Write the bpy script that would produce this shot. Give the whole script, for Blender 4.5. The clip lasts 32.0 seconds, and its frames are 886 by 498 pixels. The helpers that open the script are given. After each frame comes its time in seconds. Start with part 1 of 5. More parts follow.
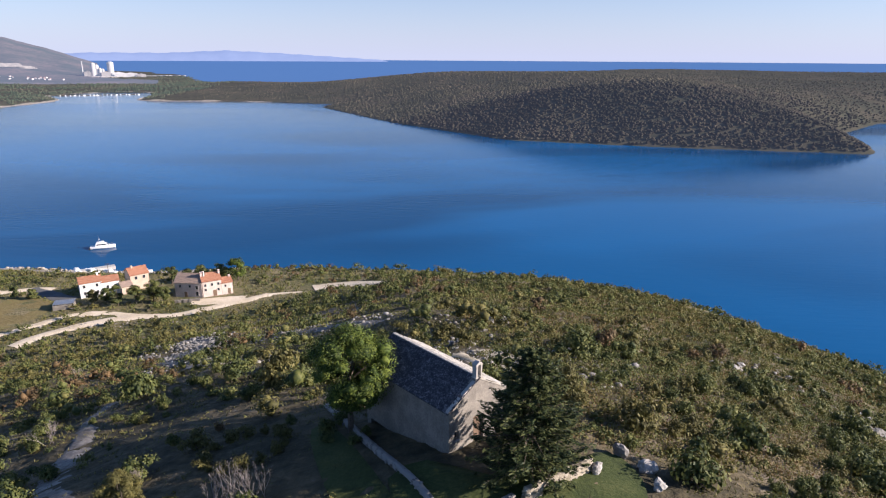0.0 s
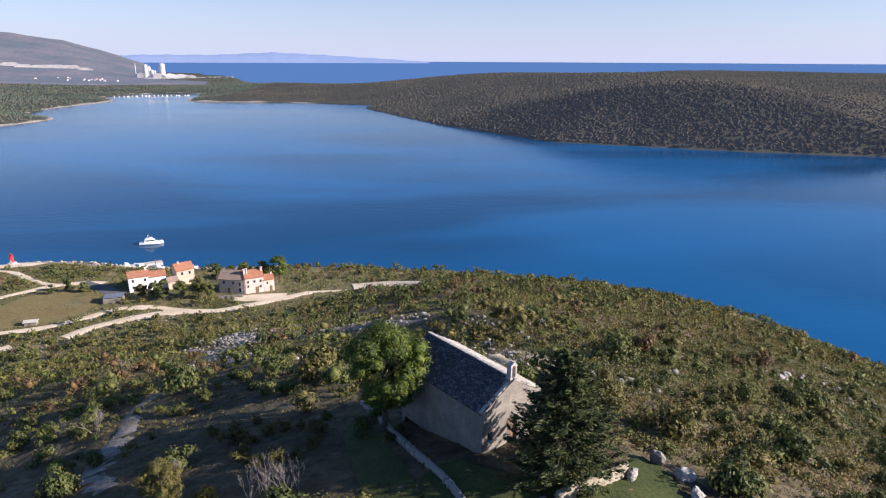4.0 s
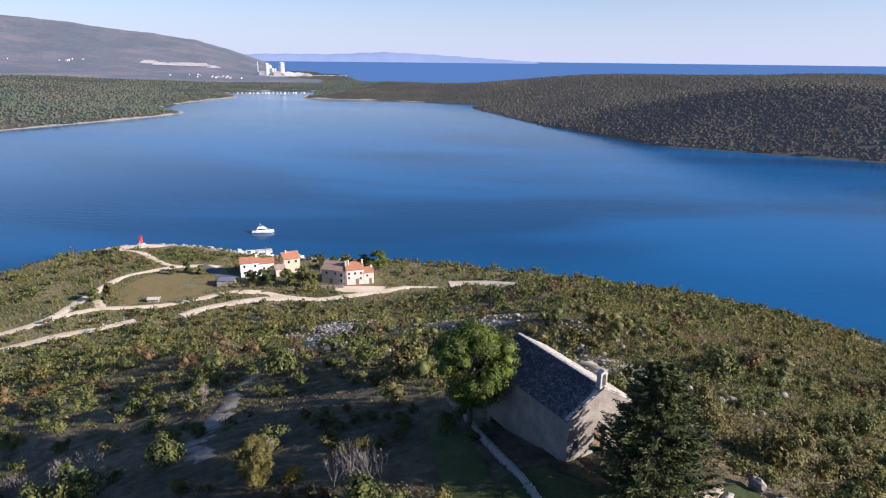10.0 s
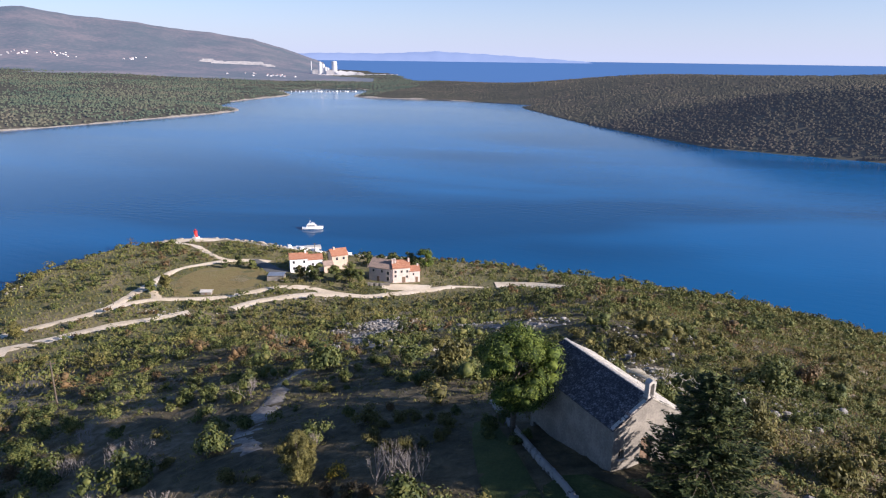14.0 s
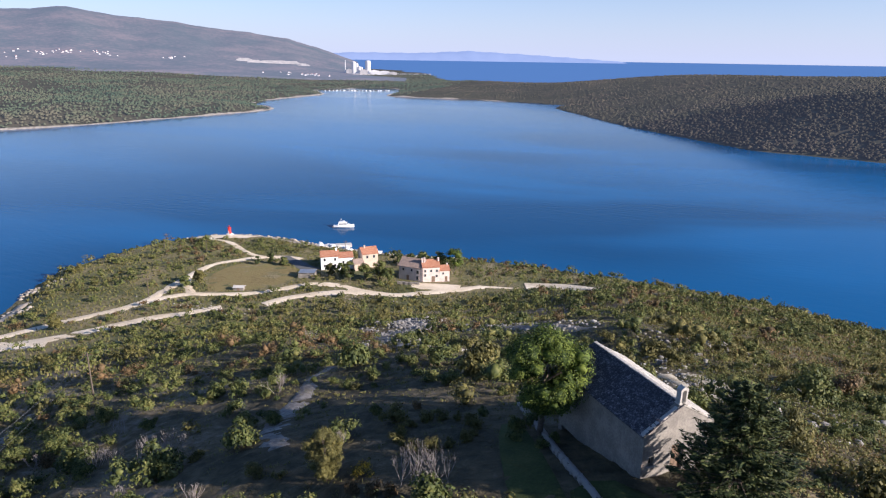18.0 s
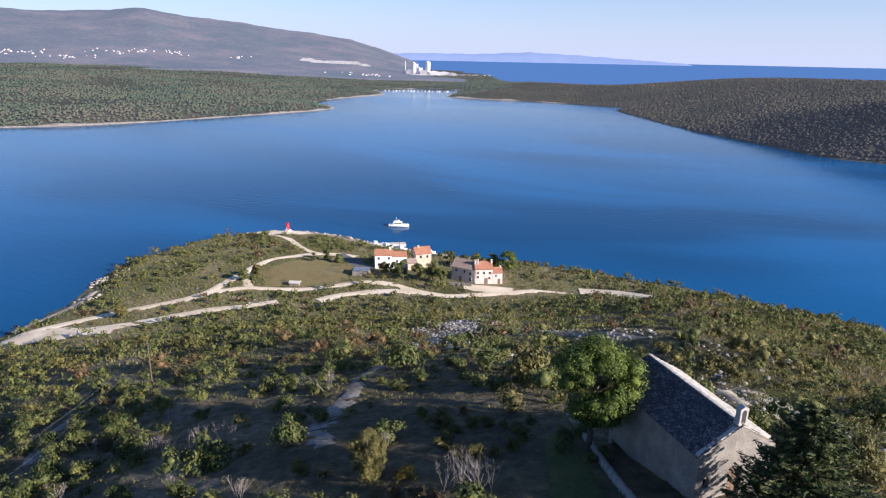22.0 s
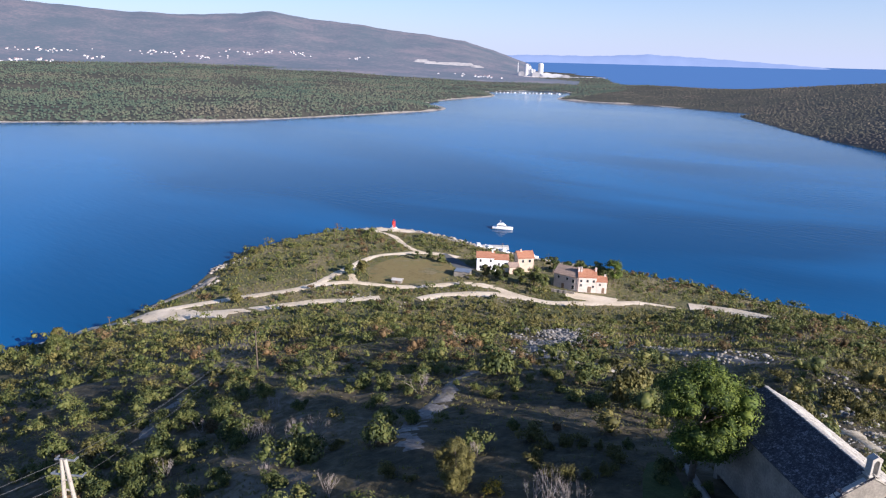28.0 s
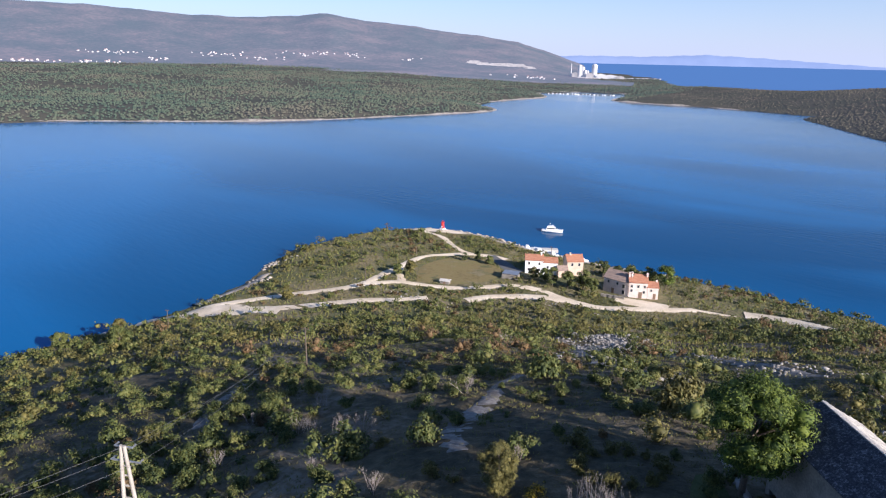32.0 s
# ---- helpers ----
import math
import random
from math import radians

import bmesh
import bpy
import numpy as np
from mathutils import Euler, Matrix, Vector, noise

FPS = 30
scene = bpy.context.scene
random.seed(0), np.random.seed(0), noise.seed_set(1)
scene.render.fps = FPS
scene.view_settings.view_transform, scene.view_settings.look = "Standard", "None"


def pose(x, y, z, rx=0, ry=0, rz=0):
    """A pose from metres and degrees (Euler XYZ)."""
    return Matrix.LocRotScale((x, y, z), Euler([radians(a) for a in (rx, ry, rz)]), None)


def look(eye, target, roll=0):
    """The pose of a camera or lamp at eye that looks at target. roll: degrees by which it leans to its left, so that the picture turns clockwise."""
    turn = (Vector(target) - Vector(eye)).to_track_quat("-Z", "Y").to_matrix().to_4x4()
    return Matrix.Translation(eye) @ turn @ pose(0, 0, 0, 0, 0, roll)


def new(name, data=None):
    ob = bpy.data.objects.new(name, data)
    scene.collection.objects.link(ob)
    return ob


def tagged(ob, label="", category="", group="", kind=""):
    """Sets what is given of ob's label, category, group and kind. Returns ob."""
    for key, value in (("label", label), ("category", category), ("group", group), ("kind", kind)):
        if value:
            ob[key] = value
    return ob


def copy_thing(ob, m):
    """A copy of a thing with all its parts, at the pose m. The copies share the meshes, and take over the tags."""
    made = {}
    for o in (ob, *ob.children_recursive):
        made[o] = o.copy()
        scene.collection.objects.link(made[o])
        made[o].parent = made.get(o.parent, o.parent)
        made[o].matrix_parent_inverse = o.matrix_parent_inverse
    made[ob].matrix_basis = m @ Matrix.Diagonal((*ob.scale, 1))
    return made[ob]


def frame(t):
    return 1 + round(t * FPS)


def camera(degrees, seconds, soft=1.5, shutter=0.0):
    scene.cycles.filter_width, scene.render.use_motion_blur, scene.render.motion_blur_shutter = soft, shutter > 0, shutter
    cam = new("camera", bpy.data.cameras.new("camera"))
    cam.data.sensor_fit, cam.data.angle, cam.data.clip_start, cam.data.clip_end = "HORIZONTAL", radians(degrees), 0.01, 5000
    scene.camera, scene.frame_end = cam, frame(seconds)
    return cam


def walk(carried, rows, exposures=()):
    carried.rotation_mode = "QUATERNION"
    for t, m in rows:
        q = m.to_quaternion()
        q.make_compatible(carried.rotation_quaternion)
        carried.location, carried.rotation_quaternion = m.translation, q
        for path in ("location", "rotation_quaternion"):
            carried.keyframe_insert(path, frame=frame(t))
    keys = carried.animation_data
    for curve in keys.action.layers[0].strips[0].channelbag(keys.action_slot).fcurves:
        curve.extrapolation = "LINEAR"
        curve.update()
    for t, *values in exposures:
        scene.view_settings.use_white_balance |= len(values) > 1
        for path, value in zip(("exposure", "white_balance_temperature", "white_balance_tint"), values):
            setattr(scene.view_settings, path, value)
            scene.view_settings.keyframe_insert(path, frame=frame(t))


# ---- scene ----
cam = camera(68.6, 32.0, soft=1.2)

# seconds, eye in metres, yaw, pitch and roll in degrees
PATH = [
    (0, -0.00, 0.00, 85.02, 0.00, -16.45, 0.34),
    (0.5, 0.04, 0.00, 85.03, 0.33, -16.51, 0.15),
    (1, 0.07, 0.01, 85.03, 0.70, -16.49, 0.13),
    (1.5, 0.11, 0.03, 85.02, 1.15, -16.45, 0.14),
    (2, 0.15, 0.04, 85.01, 1.54, -16.49, 0.06),
    (2.5, 0.18, 0.05, 84.99, 2.12, -16.42, 0.15),
    (3, 0.20, 0.05, 84.96, 2.54, -16.40, 0.14),
    (3.5, 0.22, 0.04, 84.92, 3.06, -16.36, 0.21),
    (5.5, 0.27, -0.10, 84.77, 6.55, -16.29, 0.27),
    (6, 0.29, -0.12, 84.73, 8.13, -16.26, 0.34),
    (6.5, 0.33, -0.14, 84.70, 9.42, -16.25, 0.35),
    (7, 0.37, -0.15, 84.69, 10.11, -16.27, 0.42),
    (7.5, 0.41, -0.13, 84.69, 10.44, -16.31, 0.48),
    (8, 0.46, -0.08, 84.68, 10.83, -16.35, 0.48),
    (8.5, 0.52, 0.01, 84.67, 11.57, -16.36, 0.52),
    (9, 0.56, 0.12, 84.66, 11.99, -16.36, 0.56),
    (9.5, 0.61, 0.24, 84.65, 12.23, -16.39, 0.53),
    (10, 0.63, 0.35, 84.66, 12.74, -16.39, 0.60),
    (10.5, 0.64, 0.45, 84.67, 13.41, -16.43, 0.61),
    (11, 0.62, 0.52, 84.70, 14.11, -16.44, 0.63),
    (11.5, 0.60, 0.56, 84.72, 14.24, -16.46, 0.62),
    (12, 0.57, 0.60, 84.73, 14.79, -16.46, 0.65),
    (12.5, 0.55, 0.62, 84.73, 15.82, -16.48, 0.66),
    (13, 0.54, 0.62, 84.74, 16.32, -16.48, 0.73),
    (13.5, 0.54, 0.62, 84.75, 16.68, -16.49, 0.69),
    (14, 0.55, 0.60, 84.76, 17.02, -16.49, 0.73),
    (14.5, 0.55, 0.59, 84.78, 17.27, -16.50, 0.81),
    (16.5, 0.52, 0.67, 84.72, 18.43, -16.56, 0.82),
    (17, 0.51, 0.69, 84.71, 18.85, -16.54, 0.92),
    (17.5, 0.52, 0.75, 84.71, 19.26, -16.55, 0.90),
    (18, 0.52, 0.85, 84.70, 19.79, -16.55, 0.85),
    (18.5, 0.53, 0.97, 84.68, 20.34, -16.54, 0.88),
    (19, 0.53, 1.09, 84.67, 20.94, -16.54, 0.96),
    (19.5, 0.52, 1.21, 84.67, 21.25, -16.55, 1.02),
    (20, 0.51, 1.31, 84.67, 22.10, -16.56, 1.02),
    (20.5, 0.50, 1.40, 84.67, 22.76, -16.58, 1.02),
    (21, 0.49, 1.48, 84.67, 23.74, -16.58, 1.09),
    (21.5, 0.48, 1.57, 84.67, 24.32, -16.57, 1.05),
    (22, 0.48, 1.67, 84.65, 24.78, -16.55, 1.13),
    (22.5, 0.47, 1.78, 84.61, 25.44, -16.53, 1.17),
    (23, 0.46, 1.90, 84.57, 26.08, -16.56, 1.17),
    (23.5, 0.43, 2.00, 84.52, 27.66, -16.57, 1.27),
    (24, 0.40, 2.06, 84.48, 29.55, -16.56, 1.23),
    (24.5, 0.37, 2.09, 84.46, 30.56, -16.53, 1.25),
    (25, 0.35, 2.10, 84.47, 31.18, -16.55, 1.33),
    (25.5, 0.33, 2.16, 84.50, 31.58, -16.56, 1.34),
    (27.5, 0.19, 2.77, 84.69, 33.70, -16.60, 1.38),
    (28, 0.15, 2.90, 84.75, 34.27, -16.61, 1.35),
    (28.5, 0.13, 2.97, 84.81, 35.24, -16.65, 1.32),
    (29, 0.12, 3.02, 84.86, 35.98, -16.68, 1.35),
    (29.5, 0.13, 3.03, 84.90, 36.48, -16.66, 1.25),
    (30, 0.15, 3.02, 84.92, 37.14, -16.66, 1.26),
    (30.5, 0.17, 2.99, 84.93, 37.57, -16.66, 1.29),
    (31, 0.21, 2.94, 84.93, 38.12, -16.65, 1.26),
    (31.5, 0.25, 2.87, 84.93, 38.55, -16.62, 1.21),
    (32, 0.30, 2.80, 84.92, 38.74, -16.62, 1.22),
]
walk(cam, [(t, pose(x, y, z, 90 + pitch, 0, yaw) @ pose(0, 0, 0, 0, 0, roll)) for t, x, y, z, yaw, pitch, roll in PATH],
     exposures=[(0, 1.14, 5780, 20), (32, 1.18, 5480, 19)])

# ---- light: a low autumn sun from the right and a clear sky ----
SUN_AZ, SUN_EL = radians(95), radians(21.4)      # clockwise from +y, and above the horizon
to_sun = Vector((math.sin(SUN_AZ) * math.cos(SUN_EL), math.cos(SUN_AZ) * math.cos(SUN_EL), math.sin(SUN_EL)))
world = bpy.data.worlds.new("sky")
scene.world = world
world.use_nodes = True
wn = world.node_tree.nodes
sky = wn.new("ShaderNodeTexSky")
sky.sky_type, sky.sun_disc = "NISHITA", False
sky.sun_elevation, sky.sun_rotation = SUN_EL, SUN_AZ
sky.altitude, sky.air_density, sky.dust_density, sky.ozone_density = 0, 1.0, .4, 4.0
wl = world.node_tree.links
# pale haze that thickens towards the horizon, the same all round
way, split = wn.new("ShaderNodeTexCoord"), wn.new("ShaderNodeSeparateXYZ")
wl.new(way.outputs["Generated"], split.inputs[0])
height = wn.new("ShaderNodeMath")
height.operation = "ABSOLUTE"
wl.new(split.outputs[2], height.inputs[0])
low = wn.new("ShaderNodeMath")
low.operation, low.inputs[0].default_value = "SUBTRACT", 1.0
wl.new(height.outputs[0], low.inputs[1])
thick = wn.new("ShaderNodeMath")
thick.operation, thick.inputs[1].default_value = "POWER", 9.0
wl.new(low.outputs[0], thick.inputs[0])
haze = wn.new("ShaderNodeMix")
haze.data_type = "RGBA"
haze.inputs[7].default_value = (5.35, 5.6, 6.5, 1)
share = wn.new("ShaderNodeMath")
share.operation, share.inputs[1].default_value = "MULTIPLY", .82
wl.new(thick.outputs[0], share.inputs[0])
wl.new(share.outputs[0], haze.inputs[0])
wl.new(sky.outputs[0], haze.inputs[6])
wl.new(haze.outputs[2], wn["Background"].inputs[0])
wn["Background"].inputs[1].default_value = 0.062
lamp = bpy.data.lights.new("sun", "SUN")
lamp.energy, lamp.angle, lamp.color = 5.0, radians(0.6), (1.0, 0.86, 0.66)
new("sun", lamp).matrix_world = look(to_sun * 200, (0, 0, 0))

rng = np.random.default_rng(7)


# ---- helpers ----
def part(name, bm, material, parent=None, label=""):
    """Links a bmesh as one mesh object, under a thing or a part."""
    me = bpy.data.meshes.new(name)
    bm.to_mesh(me)
    bm.free()
    me.materials.append(material)
    ob = new(name, me)
    ob.parent = parent
    return tagged(ob, label)


def sheet(name, verts, faces, material, parent=None, smooth_shade=False):
    """A mesh from arrays of places and of equal-sided faces."""
    verts, faces = np.ascontiguousarray(verts, np.float32), np.ascontiguousarray(faces, np.int32)
    me = bpy.data.meshes.new(name)
    me.vertices.add(len(verts))
    me.vertices.foreach_set("co", verts.ravel())
    n = faces.shape[1]
    me.loops.add(faces.size)
    me.loops.foreach_set("vertex_index", faces.ravel())
    me.polygons.add(len(faces))
    me.polygons.foreach_set("loop_start", np.arange(len(faces), dtype=np.int32) * n)
    if smooth_shade:
        me.polygons.foreach_set("use_smooth", np.ones(len(faces), bool))
    me.update(calc_edges=True)
    me.materials.append(material)
    ob = new(name, me)
    ob.parent = parent
    return ob


def empty(name, m, label="", category="", group="", kind=""):
    ob = new(name)
    ob.matrix_basis = m
    ob.empty_display_size = .2
    return tagged(ob, label, category, group, kind)


def box(bm, c, s, turn=0.0, bevel=0.0, taper=1.0):
    """A box of size s round c; taper narrows its top."""
    made = bmesh.ops.create_cube(bm, size=1)["verts"]
    for v in made:
        k = taper if v.co.z > 0 else 1
        v.co = Vector((v.co.x * s[0] * k, v.co.y * s[1] * k, v.co.z * s[2]))
    if bevel:
        edges = list({e for v in made for e in v.link_edges})
        made = bmesh.ops.bevel(bm, geom=edges, offset=bevel, segments=1, affect="EDGES")["verts"]
    m = Matrix.Translation(c) @ Matrix.Rotation(turn, 4, "Z")
    for v in made:
        v.co = m @ v.co
    return made


def tube(bm, a, b, r0, r1=None, sides=8, caps=True):
    a, b = Vector(a), Vector(b)
    r1 = r0 if r1 is None else r1
    made = bmesh.ops.create_cone(bm, cap_ends=caps, segments=sides, radius1=r0, radius2=r1, depth=(b - a).length)["verts"]
    m = Matrix.Translation((a + b) / 2) @ (b - a).to_track_quat("Z", "Y").to_matrix().to_4x4()
    for v in made:
        v.co = m @ v.co
    return made


def prism(bm, outline, y0, y1):
    """An outline in x and z drawn out from y0 to y1."""
    a = [bm.verts.new((x, y0, z)) for x, z in outline]
    b = [bm.verts.new((x, y1, z)) for x, z in outline]
    bm.faces.new(a)
    bm.faces.new(b[::-1])
    for i in range(len(a)):
        j = (i + 1) % len(a)
        bm.faces.new((a[j], a[i], b[i], b[j]))
    bmesh.ops.recalc_face_normals(bm, faces=bm.faces)


def stone_bm(r, squash=.7, seed=0, rough=.25, levels=2):
    """A broken limestone lump: a ball cut flat by a dozen random planes, then roughened."""
    bm = bmesh.new()
    bmesh.ops.create_icosphere(bm, subdivisions=levels, radius=r)
    off = Vector((seed * 7.13, seed * 3.7, seed * 1.9))
    pick = random.Random(seed)
    cuts = [(Vector((pick.gauss(0, 1), pick.gauss(0, 1), pick.gauss(0, .8))).normalized(), pick.uniform(.52, .86)) for _ in range(11)]
    for v in bm.verts:
        n = v.co.normalized()
        k = 1.0
        for c, lim in cuts:
            if n.dot(c) > 1e-3:
                k = min(k, lim / n.dot(c))
        k *= 1 + rough * .35 * noise.noise(n * 2.7 + off) + rough * .3 * noise.noise(n * 6.1 + off)
        v.co = Vector((n.x * r * k, n.y * r * k * .8, n.z * r * k * squash))
    return bm


COAST = [(-170, -280), (-184, -90), (-196, 15), (-200, 60), (-196, 103), (-204, 137), (-217, 158), (-226, 178), (-226, 198),
         (-222, 223), (-207, 246), (-192, 254), (-172, 256), (-155, 253), (-133, 251), (-108, 252), (-86, 257), (-50, 259),
         (-8, 253), (48, 240), (92, 210), (124, 160), (146, 95), (160, 5), (172, -100), (176, -280)]


def smooth(a, b, v):
    v = np.clip((v - a) / (b - a), 0, 1)
    return v * v * (3 - 2 * v)


def coast_distance(x, y, outline=COAST):
    """Metres to a closed line, by default the near shore, positive inside."""
    x, y = np.asarray(x, float), np.asarray(y, float)
    best, inside = np.full(x.shape, 1e9), np.zeros(x.shape, bool)
    for (ax, ay), (bx, by) in zip(outline, outline[1:] + outline[:1]):
        ux, uy = bx - ax, by - ay
        k = np.clip(((x - ax) * ux + (y - ay) * uy) / (ux * ux + uy * uy), 0, 1)
        best = np.minimum(best, np.hypot(x - ax - k * ux, y - ay - k * uy))
        cross = (ay > y) != (by > y)
        inside ^= cross & (x < ux * (y - ay) / (uy if uy else 1e-9) + ax)
    return np.where(inside, best, -best)


def waves(x, y):
    """Gentle unevenness of the hillside, without any list of heights."""
    return (np.sin(x * .11 + 1.3 * np.sin(y * .063)) * np.cos(y * .093 + 1.1 * np.sin(x * .047)) * .9
            + np.sin(x * .29 + y * .17) * np.cos(y * .33 - x * .08) * .35 + np.sin(x * .71 - y * .41) * np.sin(y * .63 + x * .2) * .12)


def land(x, y):
    """Height of the near headland."""
    x, y = np.asarray(x, float), np.asarray(y, float)
    dx, dy = x - 5, y - 31
    d = np.hypot(dx, dy)
    az = np.arctan2(dx, dy)
    slope = .26 + .09 * smooth(.05, .9, az) + .085 * smooth(.05, .42, -az) - .03 * smooth(.7, 1.4, -az)
    top = 59.6 - slope * (np.sqrt(d * d + 18 * 18) - 18) * 1.03
    top = top - 4.2 * smooth(45, 150, d) * np.exp(-((az - .02) / .26) ** 2)
    low = 4.6 + 1.2 * smooth(0, 60, coast_distance(x, y))
    k = 3.0
    h = low + k * np.log1p(np.exp(np.clip((top - low) / k, -30, 30)))
    h = h + waves(x, y) * smooth(14, 60, d) * smooth(6, 14, h)
    c = coast_distance(x, y)
    shore = smooth(0, 14, c) * .75 + smooth(0, 45, c) * .25
    return np.where(c > 0, .25 + (h - .25) * shore, np.maximum(-6.0, c * .35))


# ---- materials ----
def material(name, colours, scale=1.0, rough=.85, bump=.3, fine=12.0, spec=.3, metal=0.0, island=0.0, stretch=(1, 1, 1), own=0.0, in_place=False):
    """A surface with colours that change at a large and a fine scale, and relief to match."""
    m = bpy.data.materials.new(name)
    m.use_nodes = True
    nt = m.node_tree
    n, l = nt.nodes, nt.links
    b = n["Principled BSDF"]
    b.inputs["Roughness"].default_value, b.inputs["Metallic"].default_value = rough, metal
    b.inputs["Specular IOR Level"].default_value = spec
    co, mp = n.new("ShaderNodeTexCoord"), n.new("ShaderNodeMapping")
    mp.inputs["Scale"].default_value = stretch
    l.new(n.new("ShaderNodeNewGeometry").outputs["Position"] if in_place else co.outputs["Object"], mp.inputs["Vector"])
    big, small = n.new("ShaderNodeTexNoise"), n.new("ShaderNodeTexNoise")
    for t, s in ((big, scale), (small, scale * fine)):
        t.inputs["Scale"].default_value, t.inputs["Detail"].default_value, t.inputs["Roughness"].default_value = s, 5, .6
        l.new(mp.outputs[0], t.inputs["Vector"])
    mix = n.new("ShaderNodeMix")
    mix.inputs[0].default_value = .42
    l.new(big.outputs[0], mix.inputs[2])
    l.new(small.outputs[0], mix.inputs[3])
    value = mix.outputs[0]
    for source, k in (("island", island), ("own", own)):
        if k:
            g = n.new("ShaderNodeNewGeometry") if source == "island" else n.new("ShaderNodeObjectInfo")
            m2 = n.new("ShaderNodeMath")
            m2.operation = "MULTIPLY_ADD"
            m2.inputs[1].default_value = k
            l.new(g.outputs["Random Per Island" if source == "island" else "Random"], m2.inputs[0])
            m3 = n.new("ShaderNodeMath")
            m3.operation = "SUBTRACT"
            m3.inputs[1].default_value = k / 2
            l.new(value, m3.inputs[0])
            l.new(m3.outputs[0], m2.inputs[2])
            value = m2.outputs[0]
    ramp = n.new("ShaderNodeValToRGB")
    els = ramp.color_ramp.elements
    while len(els) < len(colours):
        els.new(.5)
    for i, c in enumerate(colours):
        els[i].position = .40 + .20 * i / max(1, len(colours) - 1)
        els[i].color = (*c, 1)
    l.new(value, ramp.inputs[0])
    l.new(ramp.outputs[0], b.inputs["Base Color"])
    if bump:
        bp = n.new("ShaderNodeBump")
        bp.inputs["Strength"].default_value, bp.inputs["Distance"].default_value = bump, .05 / max(.02, scale)
        l.new(small.outputs[0], bp.inputs["Height"])
        l.new(bp.outputs[0], b.inputs["Normal"])
    return m


def foliage(name, colours, scale=.2, fine=9.0, island=.35, own=0.0):
    m = material(name, colours, scale, .65, 0, fine, .25, 0, island, own=own)
    nt = m.node_tree
    n, l = nt.nodes, nt.links
    b, out = n["Principled BSDF"], n["Material Output"]
    tr, ms = n.new("ShaderNodeBsdfTranslucent"), n.new("ShaderNodeMixShader")
    ms.inputs[0].default_value = .22
    l.new(b.inputs["Base Color"].links[0].from_socket, tr.inputs[0])
    l.new(b.outputs[0], ms.inputs[1])
    l.new(tr.outputs[0], ms.inputs[2])
    l.new(ms.outputs[0], out.inputs[0])
    return m


def plain(name, c, rough=.6, metal=0.0, spec=.4):
    return material(name, [tuple(v * .88 for v in c), c], 1.5, rough, .05, 9, spec, metal)


def hazed_material(name, colours, scale, glow, fine=8.0, strength=1.0):
    """Far country: its own colour, plus an even emission that imitates the haze."""
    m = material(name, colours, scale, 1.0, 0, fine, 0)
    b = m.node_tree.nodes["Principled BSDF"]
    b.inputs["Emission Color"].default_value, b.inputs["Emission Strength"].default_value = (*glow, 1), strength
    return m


M_soil = material("hillside_soil", [(.042, .037, .020), (.066, .055, .031), (.090, .074, .040), (.125, .100, .058), (.18, .150, .108)], .055, .95, .6, 14)
# the low ground of the point is dry pasture
nt = M_soil.node_tree
n, l = nt.nodes, nt.links
where, lift_, rise, pasture, turf = n.new("ShaderNodeNewGeometry"), n.new("ShaderNodeSeparateXYZ"), n.new("ShaderNodeMapRange"), n.new("ShaderNodeMix"), n.new("ShaderNodeValToRGB")
l.new(where.outputs["Position"], lift_.inputs[0])
l.new(lift_.outputs[2], rise.inputs[0])
rise.inputs[1].default_value, rise.inputs[2].default_value, rise.inputs[3].default_value, rise.inputs[4].default_value = 9, 17, 1, 0
pasture.data_type = "RGBA"
turf.color_ramp.elements.new(.5)
for e, (p, c) in zip(turf.color_ramp.elements, ((.42, (.085, .090, .034)), (.5, (.135, .122, .052)), (.58, (.20, .165, .090)))):
    e.position, e.color = p, (*c, 1)
old = n["Principled BSDF"].inputs["Base Color"].links[0].from_socket
l.new(old.node.inputs[0].links[0].from_socket, turf.inputs[0])
l.new(rise.outputs[0], pasture.inputs[0])
l.new(old, pasture.inputs[6])
l.new(turf.outputs[0], pasture.inputs[7])
l.new(pasture.outputs[2], n["Principled BSDF"].inputs["Base Color"])
M_track = material("gravel", [(.52, .43, .30), (.64, .54, .39), (.72, .62, .48)], .12, .95, .3, 20)
M_asphalt = material("asphalt", [(.09, .09, .09), (.13, .13, .125)], .3, .9, .1, 20)
M_field = material("dry_field", [(.13, .105, .04), (.19, .148, .06), (.155, .14, .05)], .05, .95, .3, 18)
M_grass = material("yard_grass", [(.030, .042, .011), (.046, .062, .015), (.070, .082, .024)], .35, .95, .5, 12)
M_shore = material("shore_rock", [(.17, .15, .12), (.30, .265, .22), (.42, .385, .33)], .25, .9, .7, 8)
M_lime = material("limestone", [(.19, .178, .16), (.29, .275, .25), (.41, .39, .36)], .6, .9, .6, 9, own=.2, island=.15)
# shade is put into this darker stone; the sunlit yard wall's stone is paler
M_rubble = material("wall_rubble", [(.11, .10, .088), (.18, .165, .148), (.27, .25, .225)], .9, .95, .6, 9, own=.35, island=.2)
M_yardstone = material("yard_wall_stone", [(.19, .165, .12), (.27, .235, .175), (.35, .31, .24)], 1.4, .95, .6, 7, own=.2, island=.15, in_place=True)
M_wallstone = material("chapel_stone", [(.17, .155, .135), (.215, .195, .168), (.27, .245, .21)], .8, .92, .5, 8)
# roof slabs in two colours: shade painted into one slope, sunlight into the other
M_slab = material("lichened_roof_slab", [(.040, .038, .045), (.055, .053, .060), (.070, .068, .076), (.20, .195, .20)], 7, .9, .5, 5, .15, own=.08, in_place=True)
